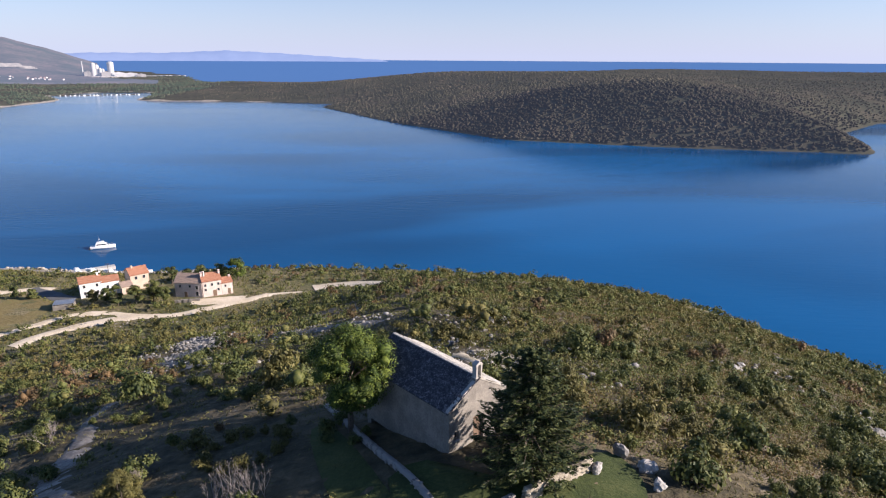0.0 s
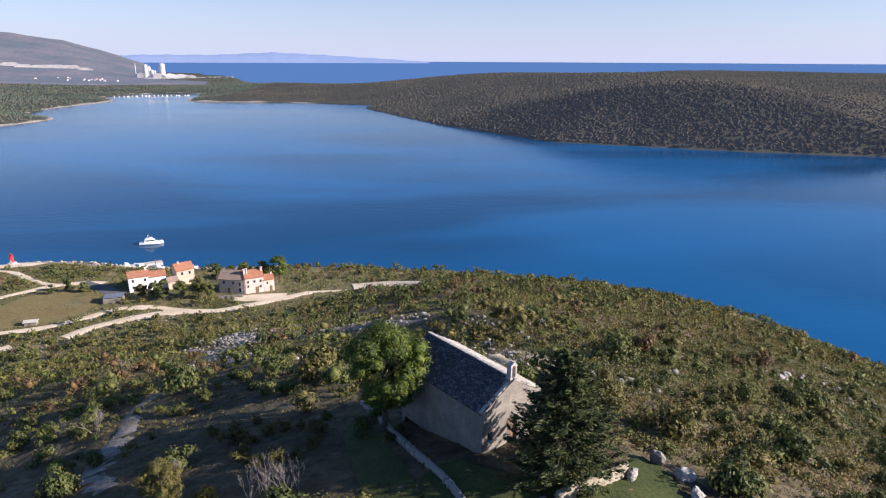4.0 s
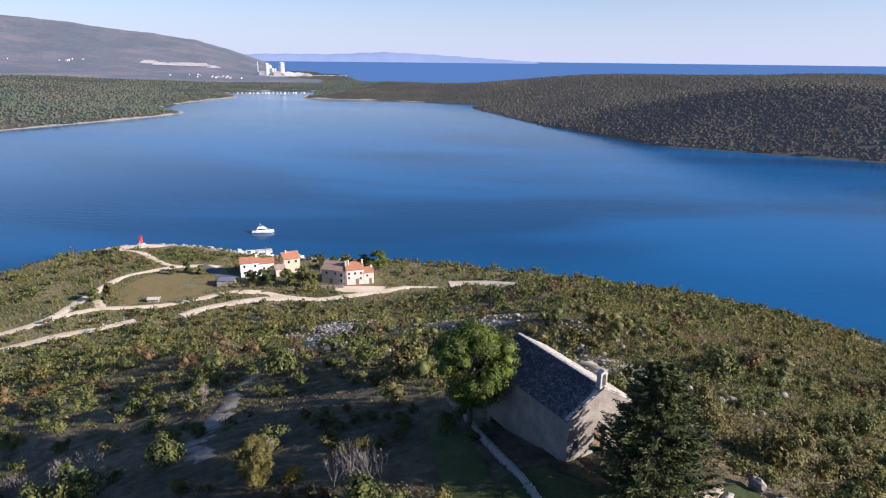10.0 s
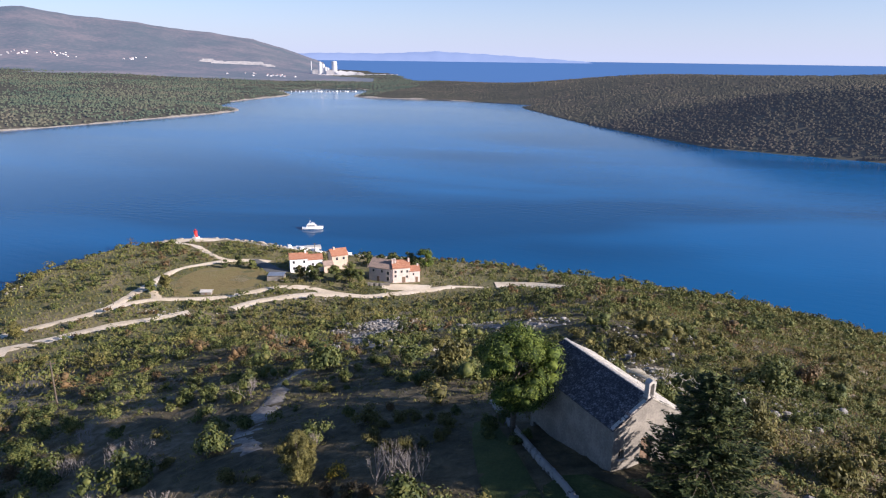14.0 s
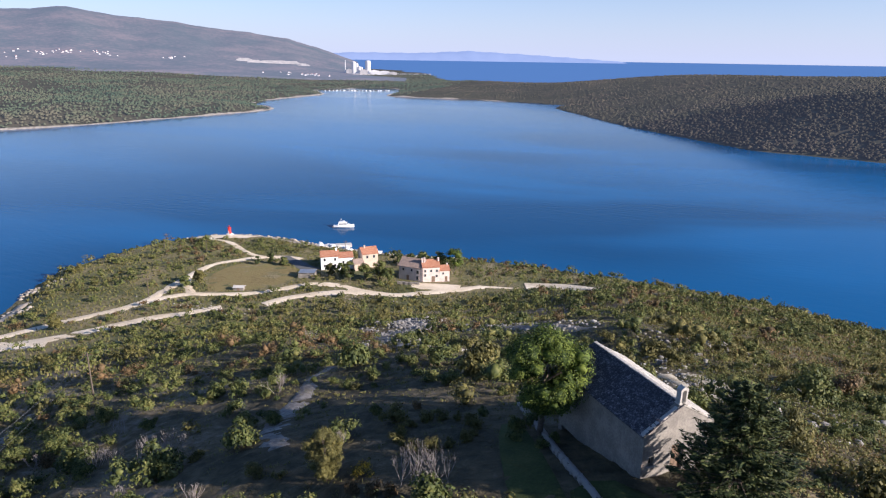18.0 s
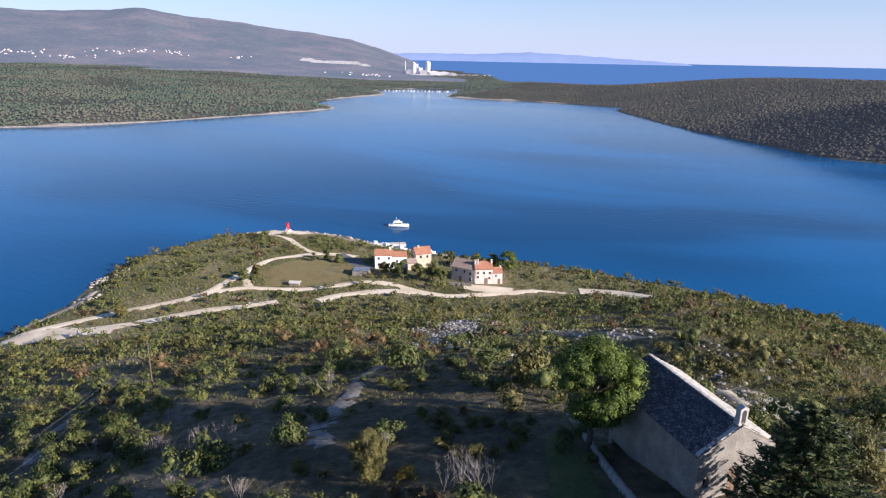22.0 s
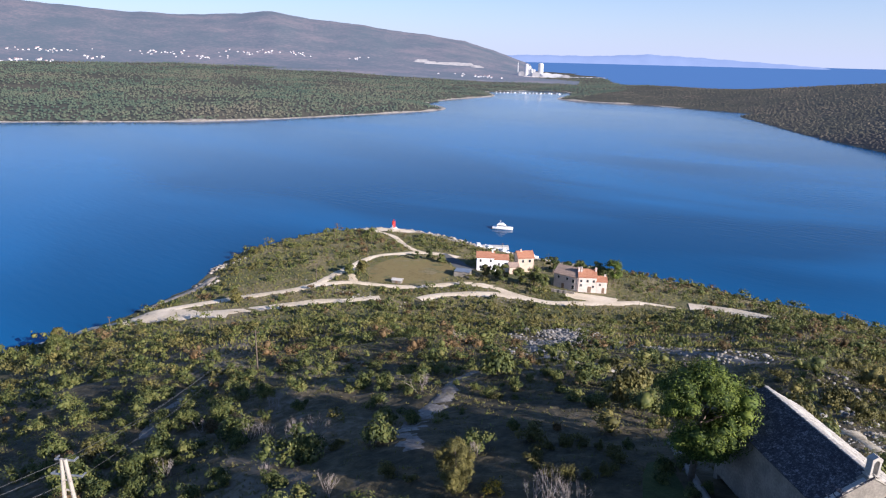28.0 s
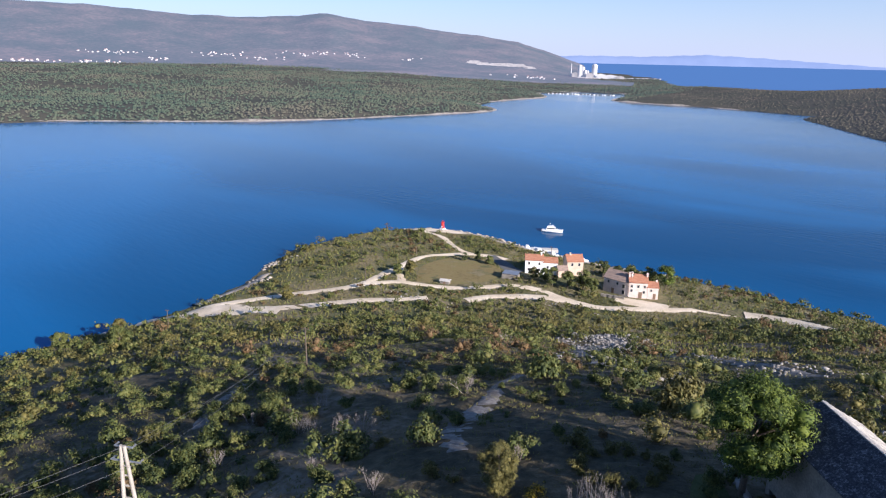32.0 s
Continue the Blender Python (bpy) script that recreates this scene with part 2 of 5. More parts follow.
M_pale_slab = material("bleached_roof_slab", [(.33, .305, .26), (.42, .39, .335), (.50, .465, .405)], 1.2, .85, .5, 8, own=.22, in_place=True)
M_verge = material("ridge_stone", [(.33, .31, .275), (.44, .41, .37)], 1.5, .9, .4, 8)
M_bark = material("bark", [(.07, .055, .04), (.13, .105, .08)], 2, .95, .6, 6)
M_grey_wood = material("weathered_wood", [(.26, .23, .19), (.40, .37, .32)], 1.5, .9, .4, 10, stretch=(3, 3, .4))
M_old_pole = material("tarred_wood", [(.075, .06, .045), (.13, .105, .08)], 1.5, .9, .4, 10, stretch=(3, 3, .4))
M_twig = material("bare_twig", [(.17, .142, .125), (.31, .275, .25)], 2, .95, .2, 6)
M_pine = foliage("pine_needles", [(.034, .056, .010), (.076, .112, .016), (.138, .172, .026)], .35, 6, .5)
M_cedar = foliage("dark_conifer_needles", [(.026, .040, .014), (.052, .072, .021), (.11, .122, .040)], .35, 6, .5)
M_maquis = foliage("maquis_leaves", [(.040, .056, .018), (.085, .102, .028), (.135, .145, .040), (.18, .172, .055)], .30, 5, .15)
M_broom = foliage("broom_leaves", [(.075, .072, .024), (.125, .115, .034), (.19, .165, .05)], .33, 5, .16)
M_dry = foliage("dry_leaves", [(.075, .055, .025), (.135, .095, .045), (.19, .12, .055)], .33, 5, .25)
M_straw = foliage("dry_grass_blades", [(.12, .11, .035), (.20, .17, .065), (.14, .155, .038)], .09, 8, .4)
M_cushion = foliage("heath_cushion_leaves", [(.070, .088, .024), (.105, .118, .032), (.138, .140, .040), (.160, .146, .048), (.165, .120, .050)], .05, 6, .12)
M_gorse = foliage("gorse_flowers", [(.28, .20, .02), (.46, .34, .03)], .5, 5, .3)
M_heath = foliage("heath_blades", [(.105, .118, .036), (.145, .145, .046), (.185, .165, .054), (.205, .15, .060), (.19, .11, .054)], .045, 7, .22)
M_white = material("white_render", [(.68, .68, .68), (.78, .78, .77)], .6, .85, .1, 9)
M_pinkwall = material("pale_pink_render", [(.48, .40, .36), (.58, .49, .44), (.63, .54, .49)], .5, .9, .2, 9)
M_yellowwall = material("ochre_render", [(.44, .35, .27), (.54, .44, .35)], .5, .9, .2, 9)
M_tile = material("terracotta_tiles", [(.25, .105, .062), (.34, .155, .09), (.42, .225, .14)], .8, .85, .5, 9, stretch=(1, 4, 1))
M_oldtile = material("weathered_tiles", [(.19, .15, .12), (.28, .21, .17), (.33, .24, .19)], .8, .9, .5, 9, stretch=(1, 4, 1))
M_glass = plain("window_glass", (.03, .035, .045), .08, 0, .8)
M_timber = plain("painted_timber", (.18, .12, .08), .7)
M_red = plain("red_paint", (.62, .035, .03), .45)
M_boat = plain("white_gelcoat", (.80, .80, .78), .25, 0, .5)
M_concrete = material("concrete", [(.40, .38, .35), (.52, .50, .46)], .3, .9, .2, 10)
M_metal = plain("galvanised_steel", (.45, .46, .47), .45, .8)
M_wire = plain("cable", (.10, .10, .10), .6)
M_glassware = plain("brown_porcelain", (.14, .07, .04), .2)


# ---- water, near headland ----
def far_sheet(r):
    return np.interp(r, [0, 2500, 4900], [0, 0, 62.0])


rings = np.concatenate([np.linspace(0, 600, 25), np.geomspace(640, 4900, 40)])
turns = np.linspace(0, 2 * np.pi, 129)[:-1]
R, A = np.meshgrid(rings, turns, indexing="ij")
V = np.stack([R * np.sin(A), R * np.cos(A), far_sheet(R)], -1).reshape(-1, 3)
i, j = np.meshgrid(np.arange(len(rings) - 1), np.arange(128), indexing="ij")
k = (j + 1) % 128
F = np.stack([i * 128 + j, i * 128 + k, (i + 1) * 128 + k, (i + 1) * 128 + j], -1).reshape(-1, 4)[:, ::-1]

M_water = bpy.data.materials.new("sea_water")
M_water.use_nodes = True
nt = M_water.node_tree
n, l = nt.nodes, nt.links
b = n["Principled BSDF"]
b.inputs["IOR"].default_value = 1.33
co = n.new("ShaderNodeTexCoord")
mp = n.new("ShaderNodeMapping")
mp.inputs["Rotation"].default_value, mp.inputs["Scale"].default_value = (0, 0, radians(18)), (.0018, .0058, 1)
l.new(co.outputs["Object"], mp.inputs["Vector"])
streak = n.new("ShaderNodeTexNoise")
streak.inputs["Scale"].default_value, streak.inputs["Detail"].default_value = 1.0, 3
streak.inputs["Distortion"].default_value = .8
l.new(mp.outputs[0], streak.inputs["Vector"])
ramp = n.new("ShaderNodeValToRGB")
for e, (p, v) in zip(ramp.color_ramp.elements, ((.42, .08), (.58, .13))):
    e.position, e.color = p, (v, v, v, 1)
l.new(streak.outputs[0], ramp.inputs[0])
l.new(ramp.outputs[0], b.inputs["Roughness"])
body = n.new("ShaderNodeValToRGB")
for e, (p, v) in zip(body.color_ramp.elements, ((.41, (.0055, .052, .142)), (.59, (.0095, .096, .255)))):
    e.position, e.color = p, (*v, 1)
l.new(streak.outputs[0], body.inputs[0])
# past the bay, haze is put into a paler base colour; gloss and ripples fade
span, open_sea = n.new("ShaderNodeVectorMath"), n.new("ShaderNodeMapRange")
span.operation = "LENGTH"
l.new(co.outputs["Object"], span.inputs[0])
l.new(span.outputs["Value"], open_sea.inputs[0])
for k, v in ((1, 1700), (2, 2300), (3, 0), (4, 1)):
    open_sea.inputs[k].default_value = v
sea_colour, sea_gloss = n.new("ShaderNodeMix"), n.new("ShaderNodeMapRange")
sea_colour.data_type = "RGBA"
sea_colour.inputs[7].default_value = (.080, .170, .365, 1)
l.new(open_sea.outputs[0], sea_colour.inputs[0])
l.new(body.outputs[0], sea_colour.inputs[6])
l.new(sea_colour.outputs[2], b.inputs["Base Color"])
l.new(open_sea.outputs[0], sea_gloss.inputs[0])
sea_gloss.inputs[3].default_value, sea_gloss.inputs[4].default_value = .085, 0
l.new(sea_gloss.outputs[0], b.inputs["Specular IOR Level"])
ripple = n.new("ShaderNodeTexNoise")
mp2 = n.new("ShaderNodeMapping")
mp2.inputs["Rotation"].default_value, mp2.inputs["Scale"].default_value = (0, 0, radians(25)), (.10, .32, 1)
l.new(co.outputs["Object"], mp2.inputs["Vector"])
l.new(mp2.outputs[0], ripple.inputs["Vector"])
ripple.inputs["Scale"].default_value, ripple.inputs["Detail"].default_value = 1.0, 8
bp = n.new("ShaderNodeBump")
bp.inputs["Distance"].default_value = .8
calm = n.new("ShaderNodeMapRange")
l.new(open_sea.outputs[0], calm.inputs[0])
calm.inputs[3].default_value, calm.inputs[4].default_value = .13, .01
l.new(calm.outputs[0], bp.inputs["Strength"])
l.new(ripple.outputs[0], bp.inputs["Height"])
l.new(bp.outputs[0], b.inputs["Normal"])
tagged(sheet("water", V, F, M_water, smooth_shade=True), "calm deep blue sea bay with wind streaks", "water", kind="structure")


def spaced(a, b_, near, far, centre, reach):
    """Grid lines from a to b_, close together within reach of centre."""
    out, v = [a], a
    while v < b_:
        v += near + (far - near) * min(1, max(0, (abs(v - centre) - reach) / 90))
        out.append(v)
    return np.array(out)


gx, gy = spaced(-262, 215, .8, 3.0, 0, 35), spaced(-300, 292, .9, 2.6, 50, 22)
X, Y = np.meshgrid(gx, gy, indexing="ij")
Z = land(X, Y)
roughness = np.random.default_rng(3).normal(0, .07, Z.shape)
Z = Z + np.where(Z > .5, roughness, 0)
V = np.stack([X, Y, Z], -1).reshape(-1, 3)
nx, ny = len(gx), len(gy)
i, j = np.meshgrid(np.arange(nx - 1), np.arange(ny - 1), indexing="ij")
F = np.stack([i * ny + j, (i + 1) * ny + j, (i + 1) * ny + j + 1, i * ny + j + 1], -1).reshape(-1, 4)
tagged(sheet("ground", V, F, M_soil, smooth_shade=True), "rocky headland with dry grass and maquis soil", "ground", kind="structure")


def along(points, step=2.0):
    """Points of a smooth line through the given ones."""
    p = np.array(points, float)
    q = np.vstack([2 * p[0] - p[1], p, 2 * p[-1] - p[-2]])
    out = []
    for a, b0, c, d in zip(q, q[1:], q[2:], q[3:]):
        m = max(2, int(np.hypot(*(c - b0)) / step))
        for t in np.arange(m) / m:
            out.append(.5 * (2 * b0 + (c - a) * t + (2 * a - 5 * b0 + 4 * c - d) * t * t + (3 * b0 - a - 3 * c + d) * t ** 3))
    return np.array(out + [p[-1]])


ROADS = []


def road(name, points, width, material_, label, lift=.10, ragged=.25):
    line = along(points)
    d = np.gradient(line, axis=0)
    d /= np.hypot(d[:, :1], d[:, 1:]) + 1e-9
    side = np.stack([-d[:, 1], d[:, 0]], -1)
    r = np.random.default_rng(len(points) * 31 + int(width * 10))
    w = width * .58 * (1 + ragged * (np.convolve(r.normal(0, 1, len(line) + 8), np.ones(5) / 5, "same")[4:-4]))
    ks = np.linspace(-1, 1, 5)
    P = line[:, None] + side[:, None] * (w[:, None] * ks)[..., None]
    z = land(P[..., 0], P[..., 1]) + lift - (lift + .14) * np.abs(ks) ** 4
    V = np.dstack([P, z]).reshape(-1, 3)
    i, j = np.meshgrid(np.arange(len(line) - 1), np.arange(4), indexing="ij")
    F = np.stack([i * 5 + j, i * 5 + j + 1, (i + 1) * 5 + j + 1, (i + 1) * 5 + j], -1).reshape(-1, 4)[:, ::-1]
    ROADS.append((line, width / 2))
    return tagged(sheet(name, V, F, material_, smooth_shade=True), label, "road", kind="structure")


M_pale_ground = material("trodden_limestone_soil", [(.20, .175, .11), (.36, .31, .22), (.52, .46, .35)], .9, .95, .8, 6)
M_hollow = material("bare_stony_soil", [(.11, .098, .082), (.19, .172, .15), (.29, .265, .235)], .3, .95, .5, 9)
GRAVEL = "pale gravel track over the headland"
road("road_1", [(-204, 60), (-193, 84), (-184, 101), (-172, 114), (-158.6, 125.6), (-147, 143), (-139, 152), (-132, 160)], 5.6, M_track, "worn coast track of pale packed stone")
road("road_2", [(-186, 108), (-176.6, 124.5), (-169.5, 135.5), (-161.6, 147.7), (-159, 156), (-151.6, 165.6), (-144, 169.3), (-132.7, 174), (-125.7, 181.2),
                (-118, 190.9), (-107.7, 193.3), (-97.6, 191), (-86.6, 190.4)], 4.2, M_track, GRAVEL, .12)
road("road_3", [(-159, 156), (-161.8, 173.4), (-164.6, 194.3), (-159.6, 204.4), (-153.8, 212), (-145.6, 216.5), (-138, 217)], 4.4, M_track, GRAVEL, .14)
road("road_4", [(-149.9, 167.2), (-156, 172), (-161.5, 178)], 3.4, M_track, GRAVEL, .16)
road("road_5", [(-206, 234), (-196.3, 231), (-181.7, 227.8), (-173, 222.2), (-160, 214.5), (-152.6, 213)], 3.0, M_track, GRAVEL, .18)
road("road_6", [(-121, 167), (-116, 177), (-102.5, 187.5), (-86.6, 190.4), (-79, 195), (-68.7, 203), (-60, 211)], 4.8, M_track, GRAVEL, .2)
road("road_13", [(-62, 210.5), (-56, 212), (-47, 212.7)], 1.8, M_track, GRAVEL, .2)
road("road_7", [(-46, 217.5), (-39, 219.5), (-31, 218.5), (-26, 214), (-21.5, 208)], 9.0, M_track, "bare gravel clearing on the hillside", .2)
road("road_8", [(-206, 246), (-192, 247), (-172, 247), (-154, 244), (-140, 243), (-124, 243), (-106, 244), (-96, 245)], 6.0, M_shore, "pale stony shore strip", .35)
road("road_9", [(-146, 217), (-137, 212), (-130, 207), (-124, 206)], 6.5, M_asphalt, "dark paved yard by the white house", .22)
road("road_10", [(-67, 206), (-75, 205), (-84, 203.5)], 7, M_track, "pale gravel forecourt of the farmhouse", .26)
for k, (pts, wide) in enumerate((([(-66, 138), (-58, 134), (-52, 128), (-46, 122)], 7), ([(-60, 121), (-54, 113), (-49, 106), (-42, 97), (-36, 87)], 3.4),
                                 ([(-44, 131), (-37, 128), (-31, 117), (-25, 113), (-16, 106), (-9, 98)], 3.6), ([(-53, 122), (-50, 118), (-48, 112)], 8), ([(-26, 88), (-21, 81), (-17, 79)], 2.6))):
    road("road_%d" % (17 + k), pts, wide, M_hollow, "stony bare ground with rubble on the hillside", .06, 1.1)
road("road_12", [(1.5, 65), (3.2, 61.5), (5.2, 58.5), (8.6, 58.2), (10.5, 57)], 3.4, M_pale_ground, "trodden pale ground beside the chapel", .12, .9)
road("road_11", [(4.0, 67), (6.5, 63.5), (8.6, 60.5)], 3.4, M_pale_ground, "trodden pale ground beside the chapel", .10, .8)
M_beach = material("beach_gravel", [(.36, .29, .21), (.46, .38, .28), (.54, .46, .36)], .4, .95, .4, 8)
road("road_16", [(-196, 112), (-196, 123), (-197, 134), (-203, 146)], 6.5, M_beach, "tan pebble beach along the shore", .5, .5)
road("road_15", [(-196, 92), (-187, 101), (-178, 109), (-170, 114), (-160, 121)], 11, M_track, "wide gravel turnout above the shore", .2)


road("road_22", [(-40, 70), (-40, 65), (-36.5, 58), (-34.8, 52), (-32, 45), (-28, 40.5)], 2.2, M_hollow, "narrow stony path down the slope", .07, .6)
road("road_23", [(-82, 58), (-79.5, 55), (-72.8, 47), (-69, 42.6), (-64, 37.5)], 1.8, M_hollow, "narrow stony path under the power lines", .07, .6)
road("road_24", [(48.5, 62.5), (50.5, 65), (52, 70)], 2.2, M_pale_ground, "bare pale ground among the shrubs", .08, .6)


# fields
def patch(name, points, material_, label, category, lift):
    line = along(points + points[:1], 3)
    c = line.mean(0)
    ks = np.linspace(0, 1, 9)
    P = c + (line[:, None] - c) * ks[None, :, None]
    V = np.dstack([P, land(P[..., 0], P[..., 1]) + lift]).reshape(-1, 3)
    i, j = np.meshgrid(np.arange(len(line) - 1), np.arange(8), indexing="ij")
    F = np.stack([i * 9 + j, i * 9 + j + 1, (i + 1) * 9 + j + 1, (i + 1) * 9 + j], -1).reshape(-1, 4)
    return tagged(sheet(name, V, F, material_, smooth_shade=True), label, category, kind="structure")


FIELD = [(-147, 171), (-157, 187), (-154, 203), (-141, 208), (-131, 203), (-127, 190), (-134, 178)]
patch("field", FIELD, M_field, "mown dry grass field by the road", "field", .06)
patch("point", [(-211, 232), (-206, 242), (-196, 249), (-182, 250), (-176, 246), (-180, 238), (-190, 233), (-200, 229)], M_track, "bare pale gravel round the beacon", "ground", .12)
patch("lawn", [(-2, 31), (-3.5, 36), (-1, 38), (1, 34), (4, 36), (7, 35.5), (10.5, 39), (12.3, 38.8), (13.0, 36), (12.5, 33), (12, 29), (4, 26)], M_grass, "short green grass of the chapel yard", "lawn", .15)
patch("shaded_lawn", [(-3, 34), (-8.5, 45.5), (-10.5, 46), (-9, 40), (-6, 33)], M_grass, "grass strip beside the chapel wall", "lawn", .12)


# ---- far land round the bay ----
BAY = [(-1300, -700), (-1000, -100), (-880, 220), (-844, 330), (-699, 512), (-644, 685), (-612, 888), (-700, 968), (-742, 1090), (-752, 1290), (-845, 1425), (-822, 1560),
       (-700, 1590), (-640, 1450), (-604, 1318), (-490, 1292), (-369, 1290), (-205, 1235), (-216, 1160), (-64, 880), (69, 703), (232, 649), (405, 610),
       (425, 650), (470, 780), (597, 911), (900, 1050), (2300, 1250), (2300, 2300), (900, 2250), (0, 2000), (-450, 1950), (-800, 2250), (-1040, 2700),
       (-1090, 2760), (-1200, 2800), (-1500, 3500), (-4400, 3500), (-4400, -700)]


def bay_distance(x, y):
    return coast_distance(x, y, BAY)


def far_land(x, y):
    c = bay_distance(x, y)
    right = smooth(-1000, -550, x - .12 * (y - 1200))
    bump = np.sin(x * .006 + 1) * np.cos(y * .005) * 5 + np.sin(x * .017 + y * .013) * 2.2
    back = smooth(1050, 1550, y)
    plateau = 18 + 33 * smooth(-150 - 300 * back, 330 - 270 * back, x) + bump + 6 * smooth(300, 900, c)
    hill = plateau * (1 - np.exp(-np.maximum(c, 0) / (105 - 15 * smooth(0, 300, x)))) * 1.02
    plain_ = 11 * (1 - np.exp(-np.maximum(c, 0) / 60)) + 26 * smooth(60, 1300, c) + bump * .4 * smooth(0, 200, c)
    plain_ = plain_ * (1 - .78 * smooth(-46, -29, np.degrees(np.arctan2(x, y))))
    h = right * hill + (1 - right) * plain_
    h = h + 19 * np.exp(-((x - 205) / 190) ** 2 - ((y - 830) / 120) ** 2) * (1 - np.exp(-np.maximum(c, 0) / 60))
    r = np.hypot(x, y)
    return np.where(c > 0, np.maximum(h, .6) + far_sheet(r), c * .2 - .3 + far_sheet(r))


# a weak bluish emission in the floor imitates the air before it
M_forest_floor = hazed_material("forest_floor", [(.048, .050, .034), (.062, .060, .041), (.082, .072, .050)], .012, (.10, .115, .155), 16, .11)
gx = np.concatenate([np.arange(-2600, -1000, 34), np.arange(-1000, 760, 14), np.arange(760, 2300, 40)])
gy = np.concatenate([np.arange(-600, 200, 50), np.arange(200, 1600, 14), np.arange(1600, 2900, 40)])
X, Y = np.meshgrid(gx, gy, indexing="ij")
V = np.stack([X, Y, far_land(X, Y)], -1).reshape(-1, 3)
nx, ny = len(gx), len(gy)
i, j = np.meshgrid(np.arange(nx - 1), np.arange(ny - 1), indexing="ij")
F = np.stack([i * ny + j, (i + 1) * ny + j, (i + 1) * ny + j + 1, i * ny + j + 1], -1).reshape(-1, 4)
F = F[(V[F][:, :, 2] > -8).any(1)]
near_home = (np.abs(V[F][:, :, 0].mean(1)) < 400) & (V[F][:, :, 1].mean(1) < 560)
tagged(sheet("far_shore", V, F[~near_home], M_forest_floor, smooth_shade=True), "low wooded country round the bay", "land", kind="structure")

# a pale line of bare rock along the far water's edge
line = along([p for p in BAY[2:23]], 6)
d = np.gradient(line, axis=0)
d /= np.hypot(d[:, :1], d[:, 1:]) + 1e-9
side = np.stack([-d[:, 1], d[:, 0]], -1)
r = np.random.default_rng(5)
w = np.clip(np.convolve(r.normal(1.0, 1.2, len(line) + 10), np.ones(4) / 4, "same")[5:-5], .1, 3) * np.where(line[:, 0] > -350, .3, 2.0)
rows_ = [line - side * 3, line + side * w[:, None], line + side * (w[:, None] + 3)]
V = np.dstack([np.stack(rows_, 1), np.stack([0 * w - .4, .6 + .5 * w, .2 + .1 * w], 1)]).reshape(-1, 3)
i, j = np.meshgrid(np.arange(len(line) - 1), np.arange(2), indexing="ij")
F = np.stack([i * 3 + j, i * 3 + j + 1, (i + 1) * 3 + j + 1, (i + 1) * 3 + j], -1).reshape(-1, 4)
F = F[V[F[:, 0], 0] < -330]
tagged(sheet("shore_rocks", V, F, M_shore), "pale bare rock along the far waterline", "rocks", kind="stuff")

# mountains behind the plain, and an island out at sea; both glow for haze
RIDGE = [(-110, 2.6), (-85, 3.0), (-72.3, 3.07), (-66.7, 3.11), (-59.5, 2.66), (-55.7, 2.61), (-50.8, 2.85), (-48.6, 3.11), (-44.9, 2.53), (-41.6, 2.27), (-37.5, 1.77), (-32.8, 1.19), (-29.9, 0.35), (-27.6, -0.49), (-25.6, -1.2), (-23.1, -1.7)]


def mountain(az, r):
    el = np.interp(az, [a for a, _ in RIDGE], [e for _, e in RIDGE])
    el = el + .025 * np.sin(az * 1.1) * np.sin(az * .37) + .012 * np.sin(az * 4.7 + np.sin(az))
    ridge = 85 + 4100 * np.tan(np.radians(el))
    foot = 30 - 24 * smooth(-45, -28, az)
    k = np.clip((r - 2250) / 1850, 0, 1.25)
    k = np.where(k < 1, k * k * (2.2 - 1.2 * k), 1 - .6 * (k - 1))
    fold = (np.sin(az * .9 + r * .0022) * .5 + np.sin(az * 2.3 - r * .004) * .3) * 16 * np.clip(k, 0, 1) * (1 - .8 * np.clip(k, 0, 1))
    return np.where(r < 2250, foot - (2250 - r) * .3, np.maximum(foot + (ridge - foot) * k + fold, far_sheet(r) - 3))


az, rr = np.linspace(-110, -23.1, 260), np.concatenate([[2100.0], np.linspace(2250, 4550, 45)])
A, R = np.meshgrid(az, rr, indexing="ij")
V = np.stack([R * np.sin(np.radians(A)), R * np.cos(np.radians(A)), mountain(A, R)], -1).reshape(-1, 3)
i, j = np.meshgrid(np.arange(259), np.arange(45), indexing="ij")
F = np.stack([i * 46 + j, i * 46 + j + 1, (i + 1) * 46 + j + 1, (i + 1) * 46 + j], -1).reshape(-1, 4)[:, ::-1]
M_mountain = hazed_material("distant_mountain", [(.040, .054, .046), (.066, .066, .058), (.115, .093, .080)], .0042, (.12, .135, .185), 14, .5)
tagged(sheet("backdrop_mountain", V, F, M_mountain, smooth_shade=True), "long wooded mountain ridge with blue haze in its glow", "mountain", kind="structure")

ISLE = [(-40, -.1), (-36, -.08), (-32.2, .03), (-27.2, .2), (-22.2, .21), (-17.9, .43), (-13.8, .25), (-9.8, .02), (-6, -.2), (-3, -.5)]
az = np.linspace(-40, -3, 120)
el = np.interp(az, [a for a, _ in ISLE], [e for _, e in ISLE]) + .02 * np.sin(az * 3.1) + .012 * np.sin(az * 7.7)
V = []
for r, k in ((4560, 0.0), (4640, .6), (4780, 1.0), (4860, .5)):
    z0 = far_sheet(np.array(r)) - 2
    V.append(np.stack([r * np.sin(np.radians(az)), r * np.cos(np.radians(az)), z0 + k * np.maximum(85 + 4780 * np.tan(np.radians(el)) - z0, 0)], -1))
V = np.stack(V, 1).reshape(-1, 3)
i, j = np.meshgrid(np.arange(119), np.arange(3), indexing="ij")
F = np.stack([i * 4 + j, i * 4 + j + 1, (i + 1) * 4 + j + 1, (i + 1) * 4 + j], -1).reshape(-1, 4)[:, ::-1]
M_isle = hazed_material("distant_island", [(.08, .10, .14), (.10, .12, .16)], .002, (.36, .46, .74), 6, .32)
